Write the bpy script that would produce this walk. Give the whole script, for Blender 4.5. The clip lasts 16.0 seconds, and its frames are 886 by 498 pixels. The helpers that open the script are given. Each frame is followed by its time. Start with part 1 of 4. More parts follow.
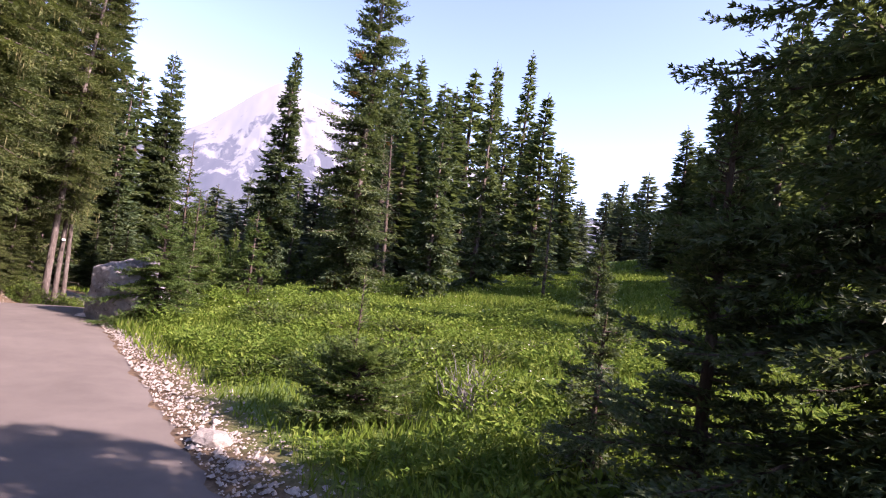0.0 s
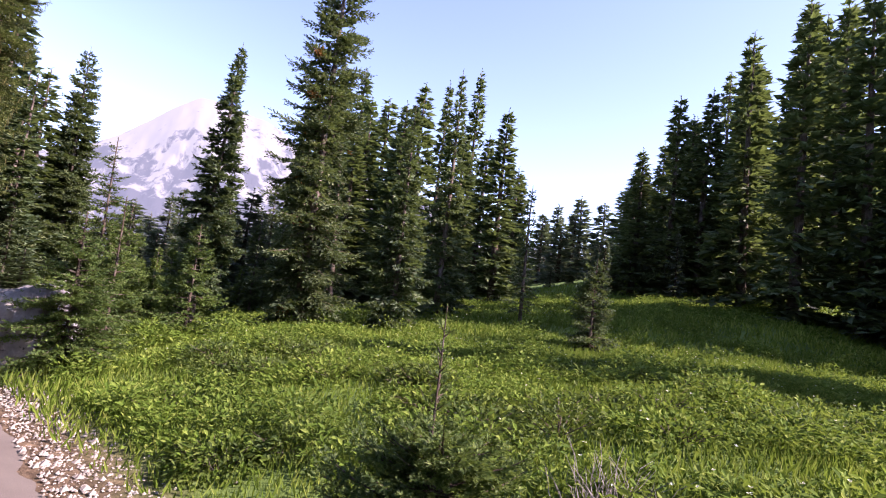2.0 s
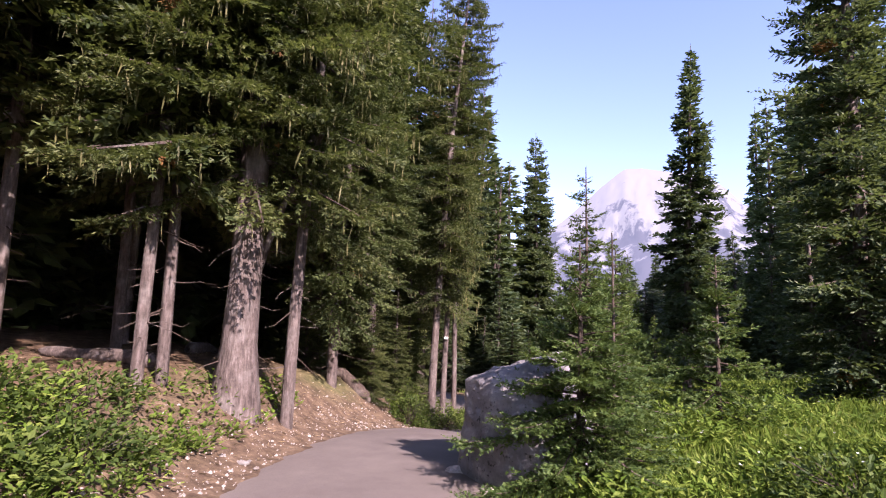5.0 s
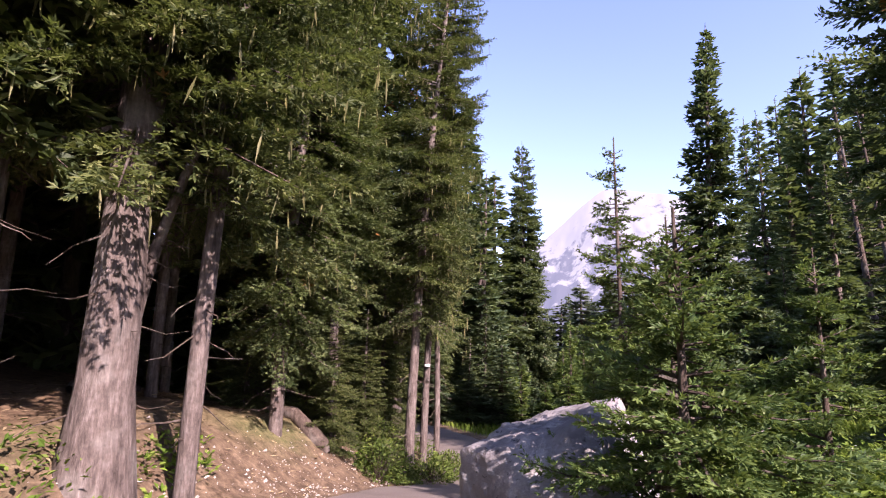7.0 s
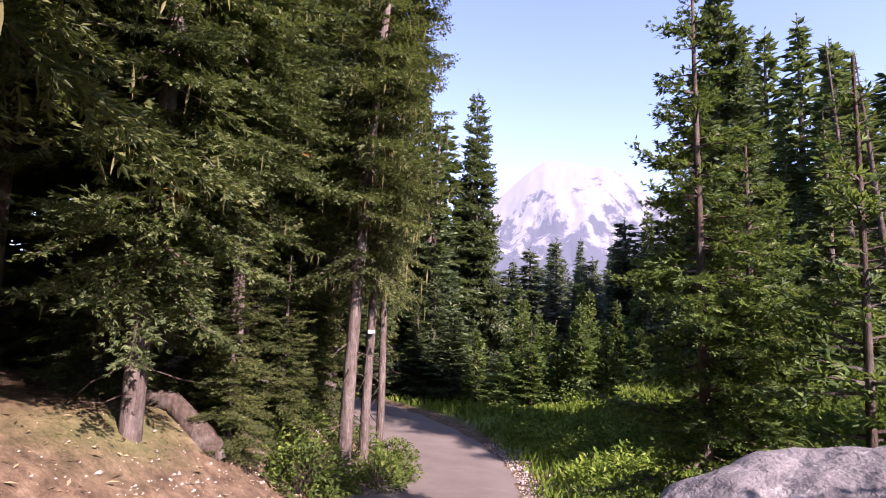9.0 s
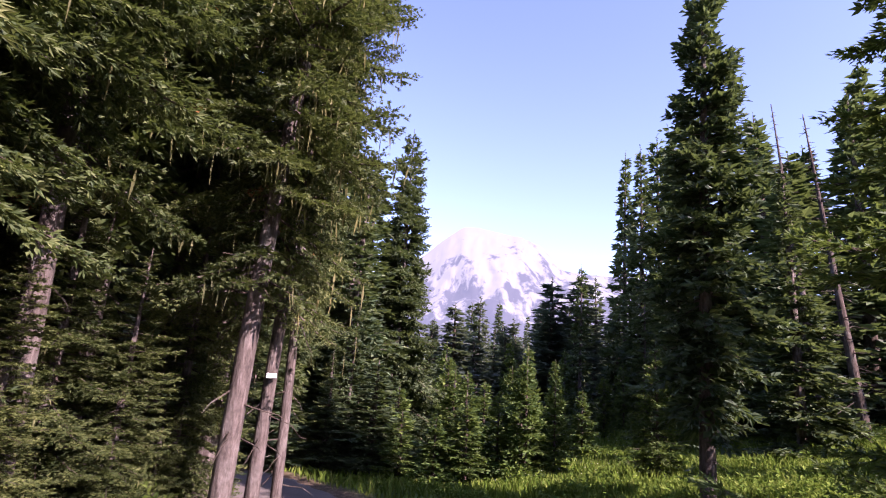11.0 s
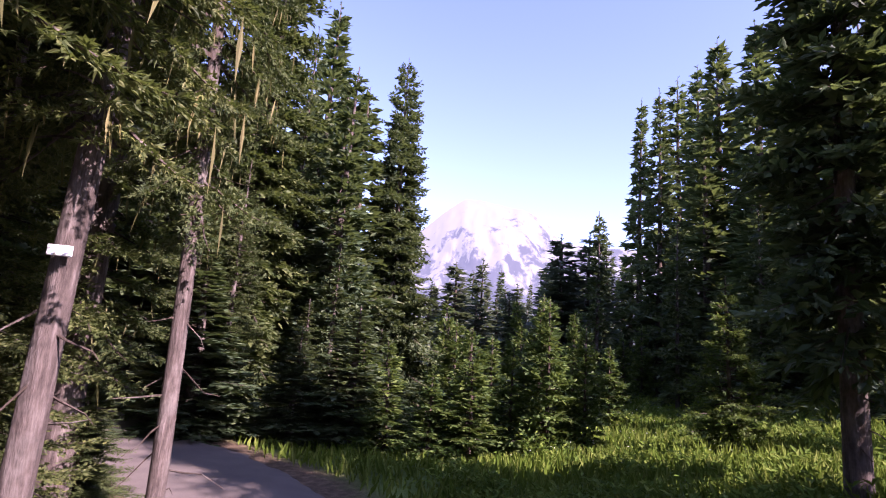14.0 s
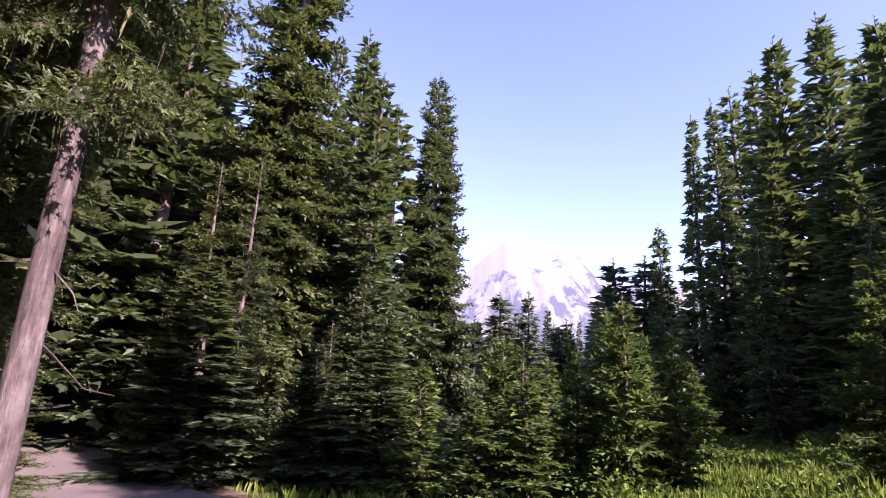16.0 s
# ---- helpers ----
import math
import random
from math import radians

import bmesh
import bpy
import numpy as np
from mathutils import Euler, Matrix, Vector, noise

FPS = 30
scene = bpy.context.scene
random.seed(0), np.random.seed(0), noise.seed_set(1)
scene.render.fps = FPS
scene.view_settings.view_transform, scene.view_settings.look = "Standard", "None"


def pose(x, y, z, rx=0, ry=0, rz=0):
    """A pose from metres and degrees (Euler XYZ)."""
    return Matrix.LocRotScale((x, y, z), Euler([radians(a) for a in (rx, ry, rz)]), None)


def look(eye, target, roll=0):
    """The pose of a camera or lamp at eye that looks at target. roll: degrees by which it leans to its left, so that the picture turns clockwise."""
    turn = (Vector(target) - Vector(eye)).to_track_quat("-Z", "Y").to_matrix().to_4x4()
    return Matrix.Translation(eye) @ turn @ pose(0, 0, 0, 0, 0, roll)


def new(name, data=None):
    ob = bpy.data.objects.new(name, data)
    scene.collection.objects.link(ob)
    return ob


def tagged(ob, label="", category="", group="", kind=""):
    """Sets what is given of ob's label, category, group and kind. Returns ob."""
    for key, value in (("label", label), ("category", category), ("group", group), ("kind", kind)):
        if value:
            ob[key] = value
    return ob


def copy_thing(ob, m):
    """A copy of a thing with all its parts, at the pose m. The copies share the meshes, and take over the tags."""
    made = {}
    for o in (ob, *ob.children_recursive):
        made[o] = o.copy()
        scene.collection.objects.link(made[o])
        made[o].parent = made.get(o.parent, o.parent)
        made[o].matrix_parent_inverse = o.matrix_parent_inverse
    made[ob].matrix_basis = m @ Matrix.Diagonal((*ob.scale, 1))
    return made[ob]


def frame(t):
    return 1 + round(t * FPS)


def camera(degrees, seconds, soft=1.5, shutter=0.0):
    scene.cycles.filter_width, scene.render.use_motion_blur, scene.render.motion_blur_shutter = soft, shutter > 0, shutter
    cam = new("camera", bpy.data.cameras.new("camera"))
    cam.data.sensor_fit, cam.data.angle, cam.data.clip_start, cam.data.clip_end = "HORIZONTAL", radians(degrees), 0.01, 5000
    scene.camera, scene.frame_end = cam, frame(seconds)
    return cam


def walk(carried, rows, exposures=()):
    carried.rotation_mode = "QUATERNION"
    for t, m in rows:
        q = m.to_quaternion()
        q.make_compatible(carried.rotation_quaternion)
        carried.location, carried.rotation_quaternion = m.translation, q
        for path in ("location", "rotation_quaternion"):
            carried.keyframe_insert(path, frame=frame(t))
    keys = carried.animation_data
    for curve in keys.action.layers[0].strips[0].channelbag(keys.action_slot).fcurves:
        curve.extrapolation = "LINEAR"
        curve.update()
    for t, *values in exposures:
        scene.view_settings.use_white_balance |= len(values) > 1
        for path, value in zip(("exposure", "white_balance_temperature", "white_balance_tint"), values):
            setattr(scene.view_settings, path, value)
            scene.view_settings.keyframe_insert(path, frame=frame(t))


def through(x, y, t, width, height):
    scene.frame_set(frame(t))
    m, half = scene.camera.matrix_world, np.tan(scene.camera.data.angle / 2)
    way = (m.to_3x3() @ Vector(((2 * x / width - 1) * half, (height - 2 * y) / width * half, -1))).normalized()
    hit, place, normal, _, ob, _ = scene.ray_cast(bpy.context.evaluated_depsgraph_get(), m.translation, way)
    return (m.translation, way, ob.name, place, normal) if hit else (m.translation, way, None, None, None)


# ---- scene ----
EXPOSURES = [(0.0, 1.92, 6550, 42), (2.0, 1.88, 6500, 42), (3.5, 1.7, 6300, 42), (5.0, 1.76, 6300, 43), (8.0, 1.88, 6500, 43), (11.5, 1.86, 6200, 52), (16.0, 1.95, 6150, 56)]
cam = camera(79.0, 16.0, soft=1.1)
# seconds, place of the eye, yaw to the left of +y, pitch, lean to the left
ROWS = [
    (0, 0.008, -0.054, 1.514, 0.48, 1.51, 7.01),
    (0.5, -0.306, 0.310, 1.534, -5.12, 2.94, 7.34),
    (1, -0.556, 0.750, 1.537, -9.04, 1.17, 6.64),
    (1.5, -0.906, 1.351, 1.512, -10.38, 3.44, 8.52),
    (2, -1.216, 2.007, 1.457, -6.72, 4.66, 6.82),
    (2.5, -1.624, 2.345, 1.387, -4.37, 5.31, 7.27),
    (3, -1.744, 3.072, 1.337, 11.37, 4.49, 3.57),
    (3.5, -2.178, 3.994, 1.293, 26.36, 11.32, 1.94),
    (4, -2.595, 4.611, 1.259, 31.77, 12.08, 2.43),
    (4.5, -2.942, 5.072, 1.245, 34.99, 10.34, 3.40),
    (5, -3.325, 5.532, 1.245, 38.33, 7.58, 1.80),
    (7.5, -5.285, 7.953, 1.298, 35.52, 10.93, 1.80),
    (8, -5.775, 8.461, 1.271, 33.19, 11.34, 4.00),
    (8.5, -6.207, 9.124, 1.237, 32.69, 7.77, 1.04),
    (9, -6.626, 9.675, 1.197, 29.99, 6.40, 1.90),
    (11.5, -8.296, 12.252, 0.852, 20.12, 14.35, 3.00),
    (12, -8.435, 12.776, 0.781, 19.36, 13.50, 1.59),
    (12.5, -8.642, 13.267, 0.703, 19.19, 12.93, 3.75),
    (13, -8.780, 13.834, 0.618, 20.57, 11.17, 2.07),
    (13.5, -9.019, 14.348, 0.529, 19.75, 11.60, 2.87),
    (14, -9.185, 14.879, 0.454, 21.42, 10.38, 3.96),
    (14.5, -9.421, 15.428, 0.397, 19.79, 9.91, 2.58),
    (15, -9.570, 15.970, 0.291, 22.86, 11.48, 4.36),
    (15.5, -9.712, 16.459, 0.139, 24.14, 14.69, 3.45),
    (16, -9.893, 16.925, -0.015, 26.29, 14.88, 2.77),
]


def carried_pose(x, y, z, yaw, pitch, roll):
    a, b = radians(yaw), radians(pitch)
    way = Vector((-math.sin(a) * math.cos(b), math.cos(a) * math.cos(b), math.sin(b)))
    return look((x, y, z), Vector((x, y, z)) + way, roll)


walk(cam, [(t, carried_pose(*row)) for t, *row in ROWS], exposures=EXPOSURES)

# ---- world and sun ----
SUN_EL, SUN_AZ = radians(36), radians(107)
world = bpy.data.worlds.new("sky")
scene.world = world
world.use_nodes = True
wn = world.node_tree
wn.nodes.clear()
sky = wn.nodes.new("ShaderNodeTexSky")
sky.sky_type = "NISHITA"
sky.sun_disc = False
sky.sun_elevation, sky.sun_rotation = SUN_EL, SUN_AZ
sky.altitude, sky.air_density, sky.dust_density, sky.ozone_density = 1500, 1.0, 1.2, 1.2
bg = wn.nodes.new("ShaderNodeBackground")
bg.inputs["Strength"].default_value = 0.125
wout = wn.nodes.new("ShaderNodeOutputWorld")
wn.links.new(sky.outputs[0], bg.inputs[0])
wn.links.new(bg.outputs[0], wout.inputs[0])

sun = new("sun", bpy.data.lights.new("sun", "SUN"))
sun.data.energy, sun.data.angle, sun.data.color = 4.8, radians(0.6), (1.0, 0.93, 0.82)
sun_way = Vector((math.sin(SUN_AZ) * math.cos(SUN_EL), math.cos(SUN_AZ) * math.cos(SUN_EL), math.sin(SUN_EL)))
sun.matrix_world = look((0, 0, 60), Vector((0, 0, 60)) - sun_way)


# ---- materials ----
def material(name):
    m = bpy.data.materials.new(name)
    m.use_nodes = True
    nt = m.node_tree
    nt.nodes.clear()
    out = nt.nodes.new("ShaderNodeOutputMaterial")
    return m, nt, out


def node(nt, kind, **inputs):
    n = nt.nodes.new(kind)
    for key, value in inputs.items():
        n.inputs[key.replace("_", " ")].default_value = value
    return n


def noise_tex(nt, scale, detail=6.0, rough=0.6, vector=None):
    n = node(nt, "ShaderNodeTexNoise", Scale=scale, Detail=detail, Roughness=rough)
    if vector is not None:
        nt.links.new(vector, n.inputs["Vector"])
    return n


def ramp(nt, fac, *stops):
    r = nt.nodes.new("ShaderNodeValToRGB")
    el = r.color_ramp.elements
    while len(el) < len(stops):
        el.new(0.5)
    for e, (pos, col) in zip(el, stops):
        e.position = pos
        e.color = (*col, 1) if len(col) == 3 else col
    nt.links.new(fac, r.inputs[0])
    return r


def mix(nt, fac, a, b, blend="MIX"):
    m = nt.nodes.new("ShaderNodeMix")
    m.data_type, m.blend_type = "RGBA", blend
    for socket, value in ((m.inputs[0], fac), (m.inputs[6], a), (m.inputs[7], b)):
        if isinstance(value, bpy.types.NodeSocket):
            nt.links.new(value, socket)
        elif isinstance(value, (int, float)):
            socket.default_value = value
        else:
            socket.default_value = (*value, 1)
    return m.outputs[2]


def coords(nt):
    return nt.nodes.new("ShaderNodeTexCoord").outputs["Object"]


def bump(nt, height, strength, distance):
    b = node(nt, "ShaderNodeBump", Strength=strength, Distance=distance)
    nt.links.new(height, b.inputs["Height"])
    return b.outputs[0]


def leaf_material(name, dark, mid, light, through=0.3, rough=0.55, tint=0.35, patch=0.9, gloss=0.3):
    """Leaves and needles: each one a shade of its own, each plant a tint, patches through the crown, and light passing through."""
    m, nt, out = material(name)
    geo = nt.nodes.new("ShaderNodeNewGeometry")
    info = nt.nodes.new("ShaderNodeObjectInfo")
    island = ramp(nt, geo.outputs["Random Per Island"], (0.0, dark), (0.55, mid), (1.0, light))
    big = noise_tex(nt, patch, 3.0, 0.6, geo.outputs["Position"])
    patches = ramp(nt, big.outputs[0], (0.32, (0.5, 0.56, 0.55)), (0.68, (1.25, 1.2, 0.98)))
    col = mix(nt, 0.8, island.outputs[0], patches.outputs[0], "MULTIPLY")
    plant = ramp(nt, info.outputs["Random"], (0.0, (0.75, 0.95, 1.0)), (1.0, (1.2, 1.08, 0.8)))
    col = mix(nt, tint, col, mix(nt, 1.0, col, plant.outputs[0], "MULTIPLY"))
    p = node(nt, "ShaderNodeBsdfPrincipled", Roughness=rough)
    p.inputs["Specular IOR Level"].default_value = gloss
    tr = nt.nodes.new("ShaderNodeBsdfTranslucent")
    sh = node(nt, "ShaderNodeMixShader", Fac=through)
    nt.links.new(col, p.inputs["Base Color"])
    nt.links.new(mix(nt, 0.5, col, (0.16, 0.22, 0.03), "MIX"), tr.inputs["Color"])
    nt.links.new(p.outputs[0], sh.inputs[1])
    nt.links.new(tr.outputs[0], sh.inputs[2])
    nt.links.new(sh.outputs[0], out.inputs[0])
    return m


def bark_material(name, a, b, c):
    m, nt, out = material(name)
    uv = coords(nt)
    mp = node(nt, "ShaderNodeMapping")
    mp.inputs["Scale"].default_value = (9.0, 9.0, 1.6)
    nt.links.new(uv, mp.inputs[0])
    n1 = noise_tex(nt, 2.2, 9.0, 0.7, mp.outputs[0])
    n2 = noise_tex(nt, 2.6, 4.0, 0.6, uv)
    n3 = noise_tex(nt, 26.0, 4.0, 0.6, uv)
    col = ramp(nt, n1.outputs[0], (0.3, a), (0.52, b), (0.75, c)).outputs[0]
    lichen = ramp(nt, n2.outputs[0], (0.5, (0, 0, 0)), (0.68, (0.45, 0.45, 0.45)))
    col = mix(nt, lichen.outputs[0], col, (0.24, 0.22, 0.19))
    col = mix(nt, 0.4, col, n3.outputs[0], "OVERLAY")
    p = node(nt, "ShaderNodeBsdfPrincipled", Roughness=0.9)
    p.inputs["Specular IOR Level"].default_value = 0.15
    nt.links.new(col, p.inputs["Base Color"])
    nt.links.new(bump(nt, n1.outputs[0], 0.9, 0.03), p.inputs["Normal"])
    nt.links.new(p.outputs[0], out.inputs[0])
    return m


def mottled(name, scale, stops, rough=0.9, fine=60.0, fine_amount=0.35, bump_size=0.01, spec=0.25, vary=0.0):
    """Earth, stone and asphalt: broad stains and fine grain."""
    m, nt, out = material(name)
    uv = coords(nt)
    n1 = noise_tex(nt, scale, 7.0, 0.62, uv)
    n2 = noise_tex(nt, fine, 5.0, 0.7, uv)
    col = ramp(nt, n1.outputs[0], *stops).outputs[0]
    col = mix(nt, fine_amount, col, n2.outputs[0], "OVERLAY")
    if vary:
        info = nt.nodes.new("ShaderNodeObjectInfo")
        tone = ramp(nt, info.outputs["Random"], (0.0, (0.6, 0.58, 0.56)), (1.0, (1.25, 1.2, 1.15)))
        col = mix(nt, vary, col, tone.outputs[0], "MULTIPLY")
    p = node(nt, "ShaderNodeBsdfPrincipled", Roughness=rough)
    p.inputs["Specular IOR Level"].default_value = spec
    nt.links.new(col, p.inputs["Base Color"])
    nt.links.new(bump(nt, n2.outputs[0], 0.7, bump_size), p.inputs["Normal"])
    nt.links.new(p.outputs[0], out.inputs[0])
    return m


NEEDLES = leaf_material("fir_needles", (0.032, 0.052, 0.03), (0.072, 0.106, 0.055), (0.145, 0.18, 0.1), 0.33, gloss=0.2)
# Needles of the far firs: haze painted in as a paler, bluer green.
HAZED = leaf_material("hazed_needles", (0.062, 0.082, 0.08), (0.1, 0.126, 0.12), (0.15, 0.172, 0.16), 0.32, gloss=0.1)
HEMLOCK = leaf_material("hemlock_needles", (0.036, 0.054, 0.022), (0.078, 0.102, 0.037), (0.155, 0.172, 0.072), 0.35, gloss=0.2)
YOUNG = leaf_material("young_needles", (0.036, 0.068, 0.02), (0.08, 0.132, 0.036), (0.16, 0.215, 0.068), 0.38, gloss=0.2)
GRASS = leaf_material("grass_blades", (0.065, 0.118, 0.013), (0.135, 0.205, 0.03), (0.24, 0.285, 0.07), 0.4, tint=0.0, patch=0.45, gloss=0.1, rough=0.7)
HERB = leaf_material("herb_leaves", (0.055, 0.105, 0.014), (0.118, 0.19, 0.028), (0.21, 0.268, 0.058), 0.38, tint=0.0, patch=0.6, gloss=0.1, rough=0.7)
# Darker herb green with the bank bushes' shade put in; meadow clumps share it.
BUSHLEAF = leaf_material("bush_leaves", (0.034, 0.058, 0.014), (0.075, 0.115, 0.024), (0.14, 0.18, 0.045), 0.32, tint=0.3, patch=1.2, gloss=0.15, rough=0.6)
PETAL = leaf_material("flower_petals", (0.6, 0.6, 0.55), (0.75, 0.75, 0.7), (0.8, 0.8, 0.72), 0.2, tint=0.0)
LICHEN = leaf_material("hanging_lichen", (0.07, 0.068, 0.032), (0.13, 0.122, 0.06), (0.22, 0.205, 0.12), 0.3, 0.9, gloss=0.05)
RUST = leaf_material("dead_needles", (0.09, 0.045, 0.02), (0.17, 0.085, 0.035), (0.24, 0.13, 0.06), 0.15, 0.9, gloss=0.05)
LITTER = leaf_material("dry_litter", (0.06, 0.04, 0.025), (0.16, 0.11, 0.065), (0.36, 0.28, 0.18), 0.05, 0.95, tint=0.0, gloss=0.05)
BARK = bark_material("fir_bark", (0.035, 0.027, 0.022), (0.105, 0.083, 0.07), (0.22, 0.185, 0.16))
TWIG = bark_material("twig_bark", (0.03, 0.022, 0.016), (0.07, 0.052, 0.04), (0.13, 0.1, 0.08))
DEADWOOD = bark_material("bleached_wood", (0.1, 0.09, 0.08), (0.2, 0.185, 0.165), (0.32, 0.3, 0.27))
ASPHALT = mottled("asphalt", 1.4, ((0.3, (0.108, 0.09, 0.076)), (0.7, (0.152, 0.128, 0.108))), 0.93, 160.0, 0.6, 0.004)
STONE = mottled("pale_stone", 5.0, ((0.3, (0.22, 0.19, 0.16)), (0.7, (0.44, 0.4, 0.35))), 0.85, 40.0, 0.4, 0.01, vary=0.5)


def rock_material():
    m, nt, out = material("boulder_rock")
    uv = coords(nt)
    n1 = noise_tex(nt, 2.2, 9.0, 0.68, uv)
    n2 = noise_tex(nt, 14.0, 6.0, 0.65, uv)
    v = node(nt, "ShaderNodeTexVoronoi", Scale=7.0)
    nt.links.new(uv, v.inputs["Vector"])
    col = ramp(nt, n1.outputs[0], (0.3, (0.095, 0.088, 0.088)), (0.5, (0.19, 0.178, 0.17)), (0.72, (0.31, 0.292, 0.275))).outputs[0]
    spots = ramp(nt, n2.outputs[0], (0.6, (0, 0, 0)), (0.66, (1, 1, 1)))
    col = mix(nt, spots.outputs[0], col, (0.04, 0.038, 0.036))
    pale = ramp(nt, noise_tex(nt, 5.0, 6.0, 0.7, uv).outputs[0], (0.56, (0, 0, 0)), (0.66, (0.8, 0.8, 0.8)))
    col = mix(nt, pale.outputs[0], col, (0.34, 0.325, 0.295))
    p = node(nt, "ShaderNodeBsdfPrincipled", Roughness=0.9)
    nt.links.new(col, p.inputs["Base Color"])
    nt.links.new(bump(nt, n2.outputs[0], 0.8, 0.03), p.inputs["Normal"])
    nt.links.new(p.outputs[0], out.inputs[0])
    return m


def ground_material():
    """Meadow soil and moss, bare earth with needle litter where the surface is trodden."""
    m, nt, out = material("meadow_soil")
    pos = nt.nodes.new("ShaderNodeNewGeometry").outputs["Position"]
    bare = nt.nodes.new("ShaderNodeAttribute")
    bare.attribute_name = "bare"
    wood = nt.nodes.new("ShaderNodeAttribute")
    wood.attribute_name = "duff"
    n1 = noise_tex(nt, 0.7, 7.0, 0.65, pos)
    n2 = noise_tex(nt, 22.0, 6.0, 0.7, pos)
    n3 = noise_tex(nt, 6.0, 5.0, 0.6, pos)
    green = ramp(nt, n1.outputs[0], (0.3, (0.05, 0.085, 0.02)), (0.55, (0.1, 0.15, 0.035)), (0.75, (0.16, 0.18, 0.06))).outputs[0]
    green = mix(nt, 0.6, green, n2.outputs[0], "OVERLAY")
    earth = ramp(nt, n3.outputs[0], (0.3, (0.062, 0.043, 0.027)), (0.5, (0.11, 0.076, 0.048)), (0.72, (0.195, 0.14, 0.088))).outputs[0]
    earth = mix(nt, 0.7, earth, n2.outputs[0], "OVERLAY")
    duff = ramp(nt, n3.outputs[0], (0.35, (0.075, 0.05, 0.03)), (0.6, (0.15, 0.1, 0.06)), (0.8, (0.24, 0.17, 0.1))).outputs[0]
    duff = mix(nt, 0.6, duff, n2.outputs[0], "OVERLAY")
    col = mix(nt, wood.outputs["Fac"], green, duff)
    col = mix(nt, bare.outputs["Fac"], col, earth)
    p = node(nt, "ShaderNodeBsdfPrincipled", Roughness=0.95)
    p.inputs["Specular IOR Level"].default_value = 0.1
    nt.links.new(col, p.inputs["Base Color"])
    nt.links.new(bump(nt, n2.outputs[0], 0.8, 0.03), p.inputs["Normal"])
    nt.links.new(p.outputs[0], out.inputs[0])
    return m


ROCK = rock_material()
SOIL = ground_material()
rng = np.random.default_rng(7)


# ---- mesh helpers ----
def mesh_of(name, verts, faces, mat, smooth=False):
    """A mesh from an array of corners and an array of faces, all of one size."""
    verts, faces = np.asarray(verts, np.float32), np.asarray(faces, np.int32)
    me = bpy.data.meshes.new(name)
    me.vertices.add(len(verts))
    me.vertices.foreach_set("co", verts.ravel())
    n, k = faces.shape
    me.loops.add(n * k)
    me.loops.foreach_set("vertex_index", faces.ravel())
    me.polygons.add(n)
    me.polygons.foreach_set("loop_start", np.arange(0, n * k, k, dtype=np.int32))
    me.polygons.foreach_set("use_smooth", np.full(n, smooth))
    me.materials.append(mat)
    me.update(calc_edges=True)
    return me


def part(name, me, parent, label=""):
    ob = new(name, me)
    ob.parent = parent
    if label:
        tagged(ob, label)
    return ob


def unit(v):
    return v / np.maximum(np.linalg.norm(v, axis=-1, keepdims=True), 1e-9)


def sprays(base, way, up, length, width):
    """Needle sprays and leaves: a folded lozenge for each, four corners and two triangles."""
    n = len(base)
    length, width = np.broadcast_to(length, n)[:, None], np.broadcast_to(width, n)[:, None]
    way = unit(way)
    side = unit(np.cross(way, up))
    nor = np.cross(side, way)
    mid = base + way * length * 0.45 + nor * width * 0.2
    v = np.stack([base, mid + side * width / 2, base + way * length, mid - side * width / 2], 1).reshape(-1, 3)
    return v, np.arange(4 * n).reshape(n, 4)


def tufts(base, way, up, length, width):
    """Needle tufts: three narrow blades fanned from one twig, so that each spray is ragged."""
    way = unit(way)
    side = unit(np.cross(way, up))
    fans = []
    for turn, share in ((0.0, 1.0), (0.62, 0.72), (-0.62, 0.72)):
        w = way * math.cos(turn) + side * math.sin(turn)
        fans.append(sprays(base + way * (np.broadcast_to(length, len(base)) * (0.0 if turn == 0 else 0.18))[:, None], w, up, length * share, width * 0.55))
    v = np.stack([f[0].reshape(len(base), 4, 3) for f in fans], 1).reshape(-1, 3)
    return v, np.arange(len(v)).reshape(-1, 4)


def tubes(paths, radii, sides):
    """Tapering tubes along paths: paths (n, k, 3), radii (n, k)."""
    n, k, _ = paths.shape
    way = unit(np.gradient(paths, axis=1))
    ref = np.where(np.abs(way[..., 2:]) > 0.8, np.array([1.0, 0, 0]), np.array([0, 0, 1.0]))
    u = unit(np.cross(way, ref))
    w = np.cross(way, u)
    a = np.arange(sides) * 2 * np.pi / sides
    ring = paths[:, :, None] + radii[:, :, None, None] * (np.cos(a)[:, None] * u[:, :, None] + np.sin(a)[:, None] * w[:, :, None])
    idx = np.arange(n * k * sides).reshape(n, k, sides)
    nxt = np.roll(idx, -1, axis=2)
    f = np.stack([idx[:, :-1], nxt[:, :-1], nxt[:, 1:], idx[:, 1:]], -1).reshape(-1, 4)
    return ring.reshape(-1, 3), f


def joined(pieces):
    vs, fs, at = [], [], 0
    for v, f in pieces:
        vs.append(v)
        fs.append(f + at)
        at += len(v)
    return np.concatenate(vs), np.concatenate(fs)


